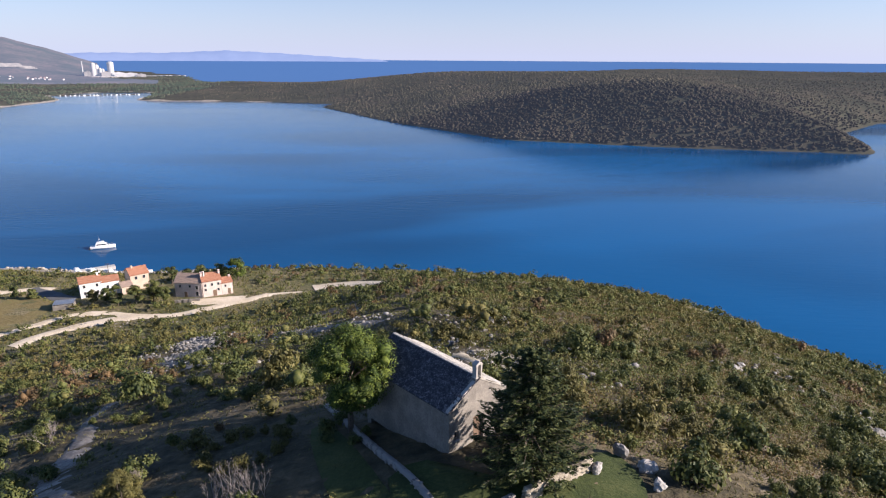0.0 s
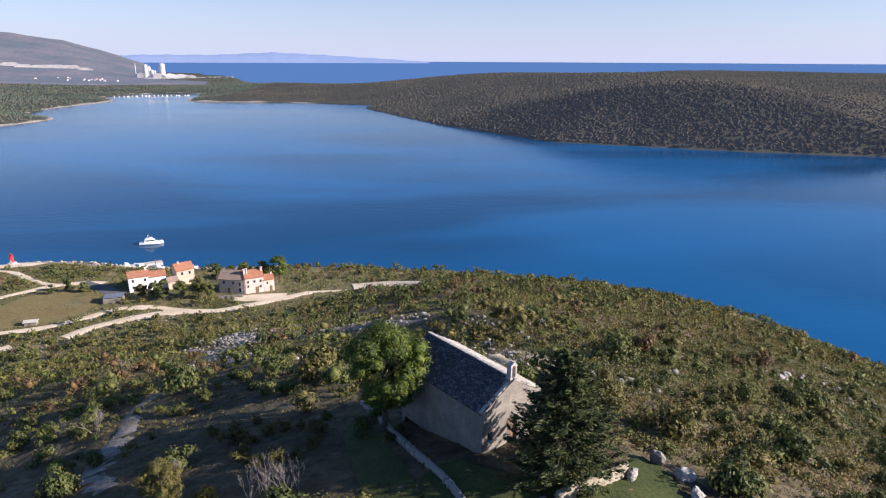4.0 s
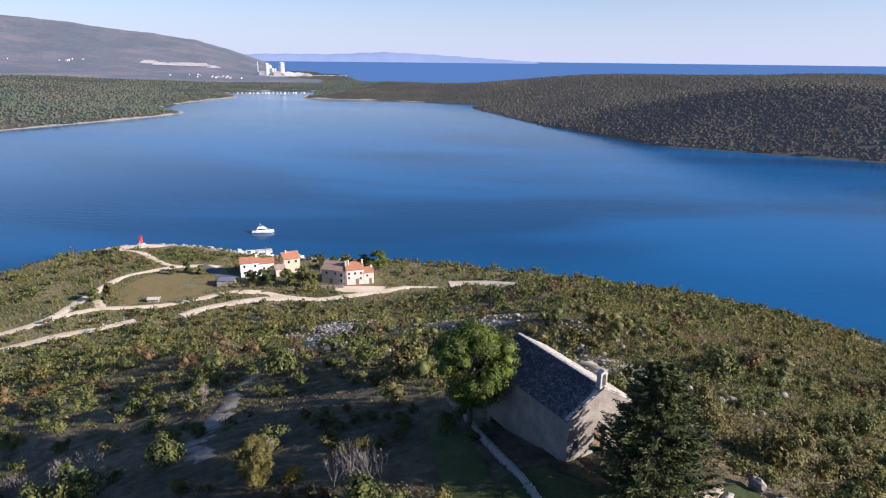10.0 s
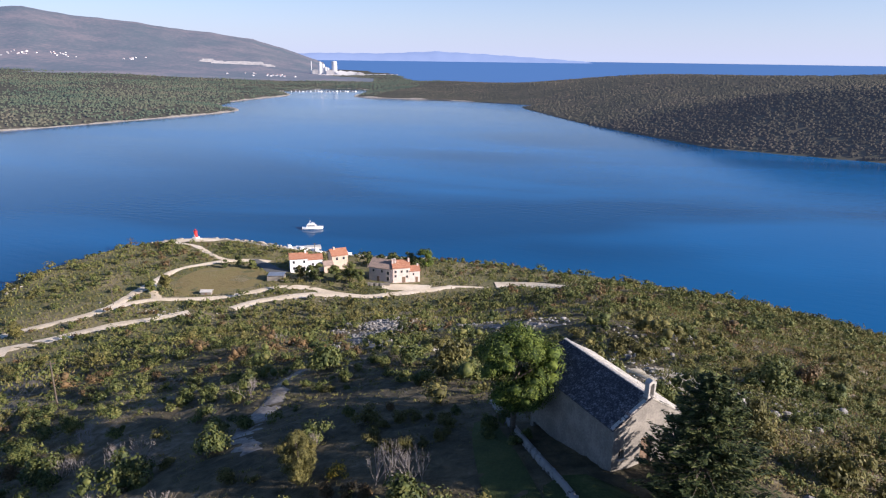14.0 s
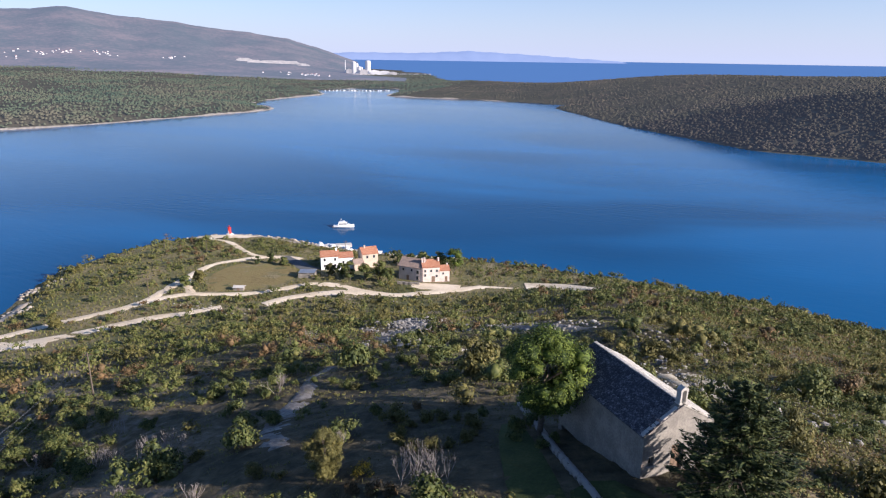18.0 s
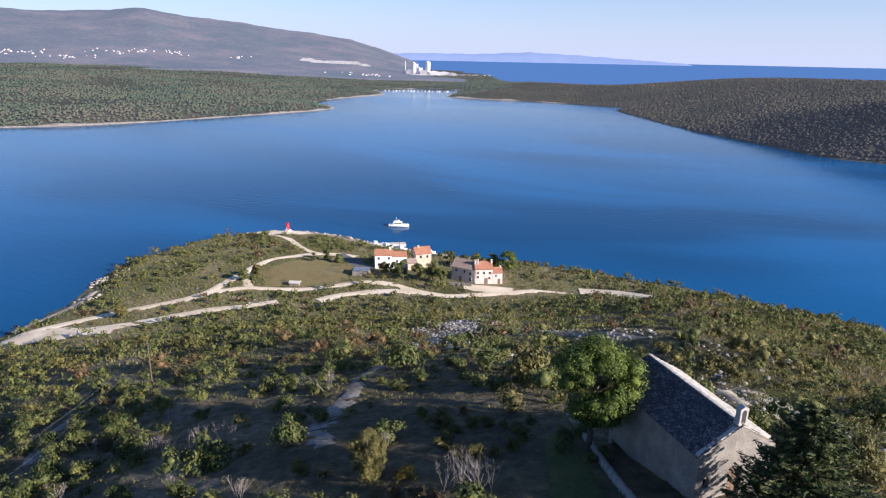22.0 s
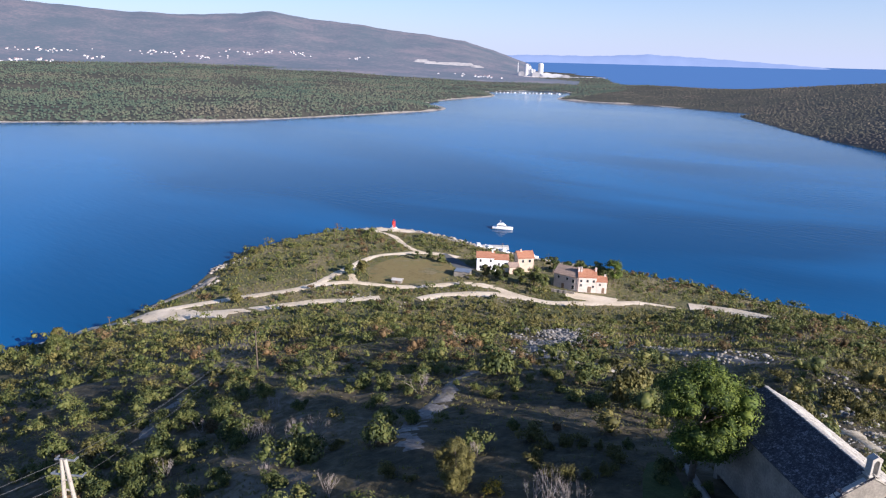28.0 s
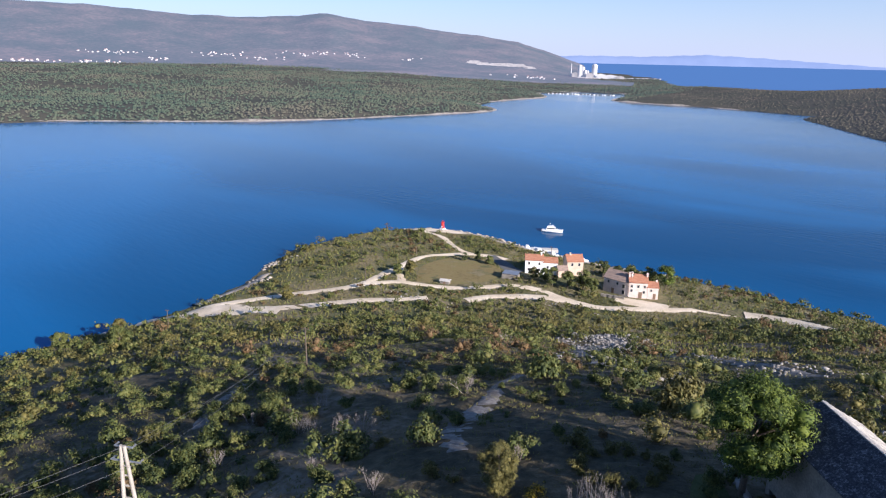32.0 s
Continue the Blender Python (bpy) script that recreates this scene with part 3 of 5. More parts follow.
tagged(sheet("backdrop_island", V, F, M_isle, smooth_shade=True), "long low island with pale haze in its glow", "island", kind="structure")


# ---- the chapel ----
CH = pose(.48, 38.81, 58.69, 0, 0, 41.5)      # its near corner; x runs along the front, y along the nave
CW, CL, CE, CR = 5.6, 9.73, 3.40, 5.03       # width, length, eaves, ridge


def chapel():
    ch = empty("chapel", CH, "small pale stone chapel with a stone-slab roof and bell gable", "chapel")
    t = .45
    # side and back walls stand as blocks; the front has a door and two small windows cut through
    bm = bmesh.new()
    box(bm, (t / 2, CL / 2, CE / 2 - .6), (t, CL - 2 * t, CE + 1.2))
    part("side_wall", bm, M_wallstone, ch)
    bm = bmesh.new()
    box(bm, (CW - t / 2, CL / 2, CE / 2 - .6), (t, CL - 2 * t, CE + 1.2))
    part("side_wall", bm, M_wallstone, ch)
    bm = bmesh.new()
    prism(bm, [(0, -2.4), (CW, -2.4), (CW, CE), (CW / 2, CR - .05), (0, CE)], CL - t, CL)
    part("back_wall", bm, M_wallstone, ch)
    mid = CW / 2
    front = empty("front_wall", Matrix(), "sunlit stone gable front")
    front.parent = ch
    pieces = [("pier", [(0, -1.2), (.5, -1.2), (.5, CE), (0, CE)]), ("pier", [(CW - .5, -1.2), (CW, -1.2), (CW, CE), (CW - .5, CE)]),
              ("pier", [(.95, -1.2), (mid - .5, -1.2), (mid - .5, CE), (.95, CE)]),
              ("pier", [(mid + .5, -1.2), (CW - .95, -1.2), (CW - .95, CE), (mid + .5, CE)]),
              ("sill_wall", [(.5, -1.2), (.95, -1.2), (.95, 1.0), (.5, 1.0)]), ("sill_wall", [(CW - .95, -1.2), (CW - .5, -1.2), (CW - .5, 1.0), (CW - .95, 1.0)]),
              ("head_wall", [(.5, 1.65), (.95, 1.65), (.95, CE), (.5, CE)]), ("head_wall", [(CW - .95, 1.65), (CW - .5, 1.65), (CW - .5, CE), (CW - .95, CE)]),
              ("head_wall", [(mid - .5, 2.15), (mid + .5, 2.15), (mid + .5, CE), (mid - .5, CE)]),
              ("gable", [(0, CE), (CW, CE), (mid, CR + .12)])]
    for name, outline in pieces:
        bm = bmesh.new()
        prism(bm, outline, 0, t)
        part(name, bm, M_wallstone, front)
    bm = bmesh.new()
    box(bm, (mid, t * .6, 1.0), (1.0, .08, 2.3))
    for k in range(4):
        box(bm, (mid - .375 + .25 * k, t * .6 - .05, 1.0), (.235, .03, 2.24), bevel=.006)
    part("door", bm, M_timber, ch, "brown plank door under the gable")
    for x in (.725, CW - .725):
        bm = bmesh.new()
        box(bm, (x, t * .7, 1.32), (.46, .04, .66))
        w = part("window", bm, M_glass, ch, "small dark window beside the door")
        bm = bmesh.new()
        for k in (-.1, .1):
            tube(bm, (x + k, t * .35, .99), (x + k, t * .35, 1.66), .015, sides=6)
        part("grille", bm, M_metal, w)
        bm = bmesh.new()
        box(bm, (x, -.02, .96), (.62, .16, .08), bevel=.015)
        part("sill", bm, M_verge, w)
    # inner floor keeps the nave dark
    bm = bmesh.new()
    box(bm, (CW / 2, CL / 2, .02), (CW - 2 * t, CL - 2 * t, .1))
    part("floor_slab", bm, M_slab, ch)
    # roof: a deck on each side with courses of slabs, each slab its own piece
    pitch = math.atan2(CR - CE, CW / 2)
    run = math.hypot(CW / 2 + .18, (CW / 2 + .18) * math.tan(pitch))
    shapes = []
    for s in range(6):
        bm = bmesh.new()
        w, h = .38 + .04 * (s % 3), .36
        box(bm, (0, 0, 0), (h, w, .05), bevel=.012)
        for v in bm.verts:
            v.co += Vector((random.uniform(-.03, .03), random.uniform(-.03, .03), random.uniform(-.012, .012)))
        me = bpy.data.meshes.new("roof_slab")
        bm.to_mesh(me)
        bm.free()
        me.materials.append(M_slab)
        shapes.append(me)
    # the same slabs again in the sunlit slope's paler colour
    lit_slabs = []
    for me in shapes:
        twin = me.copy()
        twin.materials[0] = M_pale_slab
        lit_slabs.append(twin)
    for sgn in (-1, 1):
        bm = bmesh.new()
        ex, ez = CW / 2 + sgn * (CW / 2 + .18), CR - (CW / 2 + .18) * math.tan(pitch)
        c = Vector(((CW / 2 + ex) / 2, CL / 2, (CR + ez) / 2 - .03))
        made = box(bm, (0, 0, 0), (run, CL + .1, .07))
        m = Matrix.Translation(c) @ Matrix.Rotation(sgn * pitch, 4, "Y")
        for v in made:
            v.co = m @ v.co
        deck = part("roof_slope", bm, M_slab if sgn < 0 else M_pale_slab, ch, "dark stone-slab roof slope, its shade in the colour" if sgn < 0 else "pale stone-slab roof slope, its sunlight in the colour")
        rows = 12
        for row in range(rows):
            along_y = -.12 + random.uniform(0, .2)
            while along_y < CL + .05:
                me = random.choice(shapes if sgn < 0 else lit_slabs)
                ob = new("roof_slab", me)
                ob.parent = deck
                d = run * (row + .5) / rows
                x = CW / 2 + sgn * d * math.cos(pitch)
                z = CR - d * math.sin(pitch) + .055 + random.uniform(-.006, .018)
                ob.matrix_basis = Matrix.Translation((x, along_y + .2, z)) @ Matrix.Rotation(sgn * (pitch - .045 + random.uniform(-.03, .03)), 4, "Y") @ Matrix.Rotation(random.uniform(-.1, .1), 4, "Z") @ Matrix.Rotation(random.uniform(-.025, .025), 4, "X")
                along_y += random.uniform(.38, .45)
    for row in range(20):
        bm = bmesh.new()
        box(bm, (mid + .05, .3 + row * .49, CR + .06), (.30, .47, .09), bevel=.03)
        part("ridge_stone", bm, M_verge, ch)
    for sgn in (-1, 1):
        bm = bmesh.new()
        made = box(bm, (0, 0, 0), (run - .05, .3, .12), bevel=.02)
        m = Matrix.Translation((mid + sgn * (CW / 4 + .09), .12, (CR + CE) / 2 - .02)) @ Matrix.Rotation(sgn * pitch, 4, "Y")
        for v in made:
            v.co = m @ v.co
        part("coping", bm, M_verge, ch, "pale gable coping stones")
    # bell gable with an open arch
    bell = empty("bell_gable", Matrix(), "pale stone bell gable with an open arch")
    bell.parent = ch
    bm = bmesh.new()
    box(bm, (mid - .22, .22, CR + .48), (.15, .4, .86), bevel=.015)
    part("pillar", bm, M_verge, bell)
    bm = bmesh.new()
    box(bm, (mid + .22, .22, CR + .48), (.15, .4, .86), bevel=.015)
    part("pillar", bm, M_verge, bell)
    bm = bmesh.new()
    arch = [(mid - .30, CR + .86)] + [(mid + .15 * math.cos(a), CR + .83 + .15 * math.sin(a)) for a in np.linspace(math.pi, 0, 9)] + [(mid + .30, CR + .86)]
    prism(bm, arch + [(mid + .30, CR + 1.04), (mid, CR + 1.22), (mid - .30, CR + 1.04)], .01, .43)
    part("arch", bm, M_verge, bell)
    bm = bmesh.new()
    box(bm, (mid, .22, CR + .04), (.74, .5, .1), bevel=.02)
    part("plinth", bm, M_verge, bell)


chapel()


# ---- dry stone walls and boulders near the chapel ----
def dry_wall(label, points, height, width, stones_shown=280, mat=M_rubble, bulge=.40):
    line = along(points, .25)
    w = empty("stone_wall", Matrix.Translation((*points[0], float(land(*points[0])))), label, "wall")
    inv = w.matrix_basis.inverted()
    d = np.gradient(line, axis=0)
    ang = np.arctan2(d[:, 1], d[:, 0])
    # a rubble core, and stones bedded on its faces and top
    core_v, core_f = [], []
    for p, a in zip(line, ang):
        s = np.array((-math.sin(a), math.cos(a))) * width * .42
        g = float(land(*p))
        for q, z in ((p - s, g - .4), (p - s * .85, g + height * .86), (p + s * .85, g + height * .86), (p + s, g - .4)):
            core_v.append(inv @ Vector((*q, z)))
    for i in range(len(line) - 1):
        for j in range(3):
            core_f.append((i * 4 + j, i * 4 + 4 + j, i * 4 + 5 + j, i * 4 + 1 + j))
    ends = [(0, 1, 2, 3), tuple(len(core_v) - 4 + k for k in (3, 2, 1, 0))]
    sheet("rubble_core", np.array(core_v), np.array(core_f + ends), mat, w)
    shapes = []
    for s in range(7):
        bm = stone_bm(.2, .62, 20 + s, .3, 1)
        me = bpy.data.meshes.new("stone")
        bm.to_mesh(me)
        bm.free()
        me.materials.append(mat)
        shapes.append(me)
    courses = max(2, int(height / .27) + 1)
    total = np.hypot(*np.diff(line, axis=0).T).sum()
    spots = [(i, c, s) for i in range(0, len(line), 2 if total < 12 else 3) for c in range(courses) for s in ((-1, 1) if c < courses - 1 else (-.5, .5))]
    random.shuffle(spots)
    for i, c, s in spots[:stones_shown]:
        ob = new("stone", random.choice(shapes))
        ob.parent = w
        a = ang[i] + random.uniform(-.3, .3)
        q = line[i] + np.array((-math.sin(ang[i]), math.cos(ang[i]))) * width * bulge * s
        z = float(land(*q)) + height * (c + .5) / courses * .95
        k = random.uniform(.8, 1.35)
        ob.matrix_basis = inv @ Matrix.Translation((*q, z)) @ Matrix.Rotation(a, 4, "Z") @ Matrix.Rotation(random.uniform(-.4, .4), 4, "X") @ Matrix.Scale(k, 4)
    return w


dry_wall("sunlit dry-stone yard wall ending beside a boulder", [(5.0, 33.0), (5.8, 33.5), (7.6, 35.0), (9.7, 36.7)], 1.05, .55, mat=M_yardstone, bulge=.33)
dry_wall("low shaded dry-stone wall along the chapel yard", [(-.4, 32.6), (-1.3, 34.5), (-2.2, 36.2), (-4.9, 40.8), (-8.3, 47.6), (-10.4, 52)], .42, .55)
dry_wall("low stone gate stub in the yard", [(3.2, 32.2), (4.3, 33.0)], .6, .5, 40)


def boulder(x, y, r, squash, seed, label, sink=.25):
    bm = stone_bm(r, squash, seed, .4, 3)
    ob = part("boulder", bm, M_lime)
    ob.matrix_basis = pose(x, y, float(land(x, y)) + r * squash * (1 - sink * 2), 0, 0, seed * 57)
    for p in ob.data.polygons:
        p.use_smooth = False
    return tagged(ob, label, "boulder", "boulders round the chapel")


for x, y, r, sq, sd in ((10.1, 36.5, .58, 1.0, 1), (12.4, 39.2, .75, .8, 2), (13.7, 37.5, .75, .75, 3), (13.9, 35.4, .68, .75, 4)):
    boulder(x, y, r, sq, sd, "white limestone boulder on the yard grass")
for x, y, r, sq, sd in ((6.4, 84.8, 1.30, 0.51, 6), (8.6, 86.0, 0.81, 0.59, 7), (1.1, 71.5, 0.56, 0.68, 8), (2.9, 73.5, 0.50, 0.77, 9), (-.6, 69.5, 0.43, 0.68, 10),
                        (12.5, 66, 0.62, 0.42, 11), (14.5, 68, 0.50, 0.42, 12), (39, 79, 1.05, 0.42, 13), (42, 83, 0.87, 0.42, 14), (46, 80, 0.74, 0.42, 15), (61, 108, 1.24, 0.34, 16),
                        (49, 64.2, 1.24, 0.38, 17), (52, 71, 0.93, 0.38, 18), (10, 62, 0.43, 0.51, 19), (5.5, 77, 0.50, 0.59, 20)):
    boulder(x, y, r, sq, sd, "weathered pale limestone outcrop among shrubs")


# ---- plants ----
def leaf_quads(p, out, size, r, aspect=.62, way=None):
    """Small leaf clumps: one tilted quad at each place p, facing roughly along out."""
    m = len(p)
    nrm = out + r.normal(0, .36, (m, 3))
    nrm /= np.linalg.norm(nrm, axis=1, keepdims=True) + 1e-9
    t = np.cross(nrm, r.normal(0, 1, (m, 3))) if way is None else way + r.normal(0, .3, (m, 3))
    t /= np.linalg.norm(t, axis=1, keepdims=True) + 1e-9
    s = np.cross(nrm, t)
    a = (size * r.uniform(.6, 1.35, m))[:, None]
    c = aspect
    V = np.stack([p - t * a, p - s * a * c + t * a * .15, p + t * a, p + s * a * c - t * a * .1], 1)
    return V.reshape(-1, 3)


def crown(r, lobes, each, size, aspect=.62):
    """Leaf places on a set of lobes given as rows of x, y, z, radius, flatness."""
    P, O = [], []
    for x, y, z, rad, flat in lobes:
        d = r.normal(0, 1, (each, 3))
        d[:, 2] = np.abs(d[:, 2]) * .9 - .30
        d /= np.linalg.norm(d, axis=1, keepdims=True)
        k = rad * r.uniform(.78, 1.14, (each, 1))
        P.append(np.array((x, y, z)) + d * k * (1, 1, flat))
        O.append(d + (0, 0, .25))
    return leaf_quads(np.concatenate(P), np.concatenate(O), size, r, aspect)


ico = bmesh.new()
bmesh.ops.create_icosphere(ico, subdivisions=1, radius=1)
ico.verts.ensure_lookup_table()
IV = np.array([v.co for v in ico.verts])
IF = np.array([[v.index for v in f.verts] for f in ico.faces])
ico.free()


def thicket(r, lobes, each, size, aspect=.62, core=.6, cores=99):
    """A leafy mass: an uneven dense core in the first lobes, and leaf clumps standing off all of them."""
    L = np.array(lobes)[:cores]
    wob = r.uniform(.5, 1.18, (len(L), len(IV), 1))
    C = L[:, None, :3] + IV[None] * wob * (L[:, None, 3:4] * core) * np.stack([np.ones(len(L)), np.ones(len(L)), L[:, 4]], -1)[:, None]
    Q = crown(r, lobes, each, size, aspect)
    return C.reshape(-1, 3), Q


def leafy(parts):
    """Places and three-sided faces of several thickets in one."""
    C = np.concatenate([c for c, _ in parts])
    Q = np.concatenate([q_ for _, q_ in parts])
    a = (np.arange(len(C) // len(IV))[:, None, None] * len(IV) + IF).reshape(-1, 3)
    b_ = np.arange(len(Q)).reshape(-1, 4) + len(C)
    return np.concatenate([C, Q]), np.concatenate([a, b_[:, [0, 1, 2]], b_[:, [0, 2, 3]]])


def bush_lobes(r, R, tall):
    m = int(r.integers(5, 10))
    out = []
    for _ in range(m):
        a, q = r.uniform(0, 6.28), R * r.uniform(.1, .75)
        rad = R * r.uniform(.22, .52)
        out.append((q * math.cos(a), q * math.sin(a), R * tall * r.uniform(.25, .75), rad, r.uniform(.75, 1.15)))
    return out


def clear(x, y):
    """How far a place is from tracks, buildings and fields: plants keep off where it is negative."""
    x, y = np.asarray(x, float), np.asarray(y, float)
    best = np.full(x.shape, 99.0)
    for line, half in ROADS:
        near = (x > line[:, 0].min() - 8) & (x < line[:, 0].max() + 8) & (y > line[:, 1].min() - 8) & (y < line[:, 1].max() + 8)
        if near.any():
            px, py, got = x[near], y[near], best[near]
            for q in line[::2]:
                got = np.minimum(got, np.hypot(px - q[0], py - q[1]) - half)
            best[near] = got
    for cx, cy, rad in ((-2, 42.5, 6.3), (1.4, 38.8, 4.5), (-80, 211, 11), (-113, 211, 11), (-102, 216, 8), (-142, 190, 16), (-7, 39, 4), (6, 32, 9), (11, 36, 4.5), (-196, 241, 12), (-180, 244, 8)):
        best = np.minimum(best, np.hypot(x - cx, y - cy) - rad)
    return best


# the hollow under the chapel, where only scattered shrubs grow
SHADY = [(-56, 52), (-50, 57), (-32, 56), (-24, 61), (-15, 58), (-10, 47), (-9, 36), (-25, 32), (-40, 33), (-50, 40)]


def cover(x, y):
    """Share of ground under shrubs."""
    v = .55 + .45 * np.sin(x * .085 + 2 * np.sin(y * .031)) * np.cos(y * .073 + 1.4 * np.sin(x * .051)) + .35 * np.sin(x * .21 - y * .13)
    v = v + .45 * np.sin(x * .033 + 1.2) * np.sin(y * .041 + x * .012)
    v = v + .55 * np.sin(x * .43 + 1.9 * np.sin(y * .16)) * np.cos(y * .36 + 1.6 * np.sin(x * .19))
    return np.where((x > 8) & (y < 110), v + .45, np.where(x > 8, v + .15, v))


r = np.random.default_rng(11)
cand = np.stack([r.uniform(-222, 158, 52000), r.uniform(-20, 256, 52000)], -1)
dist = np.hypot(cand[:, 0], cand[:, 1])
bearing = np.degrees(np.arctan2(cand[:, 0], cand[:, 1]))
keep = (coast_distance(cand[:, 0], cand[:, 1]) > 3) & (clear(cand[:, 0], cand[:, 1]) > .9) & ((coast_distance(cand[:, 0], cand[:, 1]) > 13) | (cand[:, 1] < 225) | (cand[:, 0] > -92)) & (dist > 24) & ((coast_distance(cand[:, 0], cand[:, 1], SHADY) < 0) | (r.uniform(0, 1, len(cand)) < .12)) & (bearing > -83) & (bearing < 43)
cand = cand[keep]
chance = np.where(cand[:, 0] > 6, (cover(cand[:, 0], cand[:, 1]) - .12 + .4 * (cand[:, 1] < 80)) * 1.25, (cover(cand[:, 0], cand[:, 1]) - .20 + .35 * (cand[:, 1] < 75)) * 1.6)
chance = chance * np.clip(.55 + np.hypot(cand[:, 0], cand[:, 1]) / 260, .55, 1.2)
cand = cand[r.uniform(0, 1, len(cand)) < np.clip(chance, 0, 1.1) * np.where(cand[:, 0] > 6, .62, .42)]
kind_of = np.sin(cand[:, 0] * .043 + 1.7 * np.sin(cand[:, 1] * .029)) + r.normal(0, .55, len(cand))
taken, cells = [], {}
# shrubs that stand out, and those at the foot of the pine
MARKED = [(-32.7, 42, 1.9, 0), (-34, 48.4, 1.3, 0), (-24, 43.6, .9, 0), (-27.4, 36.5, 1.1, 1), (-51.1, 49.2, 1.0, 0), (-36.6, 40.4, .9, 1),
          (-32, 60.2, 1.1, 0), (-30.8, 59.8, .8, 1), (-44, 32.6, 1.2, 0), (-52.6, 32.4, 1.2, 1), (-49.5, 28, 1.5, 0), (-56.8, 24.2, 1.6, 0), (-65.4, 31.9, 1.6, 1), (-62.4, 21.9, 1.5, 0),
          (-68, 39.6, 1.7, 0), (-66, 41.2, 1.5, 0), (-71, 39.6, 1.7, .4), (-63, 48.2, 1.9, .9), (-62, 50.2, 1.4, 0), (-61.4, 41.4, 1.6, 0), (-58.4, 43.4, 1.6, 0), (-60, 45.4, 1.5, 0), (-57, 41.4, 1.0, -3),
          (-84.8, 49.4, 1.8, 0), (-88.6, 48, 1.8, 0), (-87, 51.8, 1.7, .9), (-83.5, 60.5, 1.8, 0), (-88.7, 59.2, 1.7, 0), (-90, 56.4, 1.6, .9), (-86, 55.2, 1.6, 0), (-76, 58.6, 1.8, .9), (-79, 61.6, 1.7, 0),
          (48.5, 78.6, 2.4, 0), (16.3, 104.5, 2.6, -3), (19.3, 72.4, 2.0, -3), (39.7, 85.6, 1.7, -3), (79.6, 133.6, 2.8, -3), (61.6, 88.7, 2.1, -3), (34.9, 81.6, 1.6, -3), (30, 222.8, 2.4, 0),
          (25.7, 58.1, 1.8, 0), (12.7, 64.4, 1.2, 0), (32.7, 62.7, 1.5, 0), (-16.5, 34.6, .8, -3), (-15, 34.2, .7, -3), (-17.8, 34.2, .7, -3), (-12.8, 48.6, .7, 0), (-19.5, 50, .6, -3)]
MARKED += [(-15.3 + 3.1 * math.cos(k * .45), 44 + 3.3 * math.sin(k * .45), .55 + .16 * (k % 3), 1) for k in range(14)]
west = np.random.default_rng(12)
MARKED += [(x, y, R, kd) for x, y, R, kd in zip(west.normal(-78, 9, 50), west.normal(52, 7, 50), west.uniform(.9, 1.9, 50), west.normal(.2, .4, 50)) if clear(x, y) > R * .8 and coast_distance(x, y, SHADY) < 0]
for x, y, R, kd in MARKED:
    cells.setdefault((int(x // 3), int(y // 3)), []).append((x, y, R))
    taken.append((x, y, R, kd))
for x, y, R in ((-8.6, 43.2, .8), (-8.9, 45.2, .9), (-6.6, 42.2, .7), (-8.2, 47.2, .9), (-5.8, 43.6, .6)):
    taken.append((x, y, R, 0))
for (x, y), kd, room in zip(cand, kind_of, clear(cand[:, 0], cand[:, 1])):
    R = float(np.clip(r.lognormal(-.05, .55), .4, 2.4) if x > 8 else np.clip(r.lognormal(.24, .6), .45, 3.1))
    if room < R * .7:
        continue
    key = (int(x // 3), int(y // 3))
    if any(math.hypot(x - a, y - b_) < (R + c) * .6 for dx in (-1, 0, 1) for dy in (-1, 0, 1) for a, b_, c in cells.get((key[0] + dx, key[1] + dy), ())):
        continue
    cells.setdefault(key, []).append((x, y, R))
    taken.append((x, y, R, kd))

PILES = {"maquis": [], "broom": [], "dry": []}
near_spots = []
for x, y, R, kd in taken:
    d = math.hypot(x, y)
    z = float(land(x, y))
    which = "broom" if kd > .75 else "dry" if kd < (-1.35 if x > 8 else -1.6 if y < 70 else -1.15) else "maquis"
    if d < 78 and len(near_spots) < 290:
        near_spots.append((x, y, z, R, which))
        continue
    each, size, cores = (36, .09, 9) if d < 95 else (17, .12, 4) if d < 140 else (9, .17, 3) if d < 190 else (6, .23, 2)
    tall = r.uniform(.6, 1.4) if x > 8 else r.uniform(.7, 1.55)
    C, Q = thicket(r, bush_lobes(r, R, tall), int(each * min(2.2, max(.55, R * R * .8))), size * min(1.3, .75 + .25 * R), cores=cores)
    at_ = np.array((x, y, z - .1))
    PILES[which].append((C + at_, Q + at_))


def pile(name, Vs, mat, label, category):
    return tagged(sheet(name, *leafy(Vs), mat), label, category, kind="stuff")


pile("maquis_shrubs", PILES["maquis"], M_maquis, "dense dark green maquis shrubs over the hillside", "shrubs")
pile("broom_shrubs", PILES["broom"], M_broom, "yellow-green broom shrubs over the hillside", "shrubs")
pile("dry_shrubs", PILES["dry"], M_dry, "brown dry shrubs over the hillside", "shrubs")


def twigs(bm, base, length, r, spread, depth, sides=4, thick=.03, lean=(0, 0, 1)):
    """Forking bare twigs."""
    d = Vector(lean).normalized()
    tip = Vector(base) + d * length
    tube(bm, base, tip, thick, thick * .6, sides, False)
    if depth:
        for _ in range(3 if depth > 1 else 2):
            k = Vector((r.normal(0, spread), r.normal(0, spread), r.uniform(.3, 1)))
            twigs(bm, Vector(base) + d * length * r.uniform(.6, 1), length * r.uniform(.55, .8), r, spread, depth - 1, 3, thick * .6, d + k * .7)


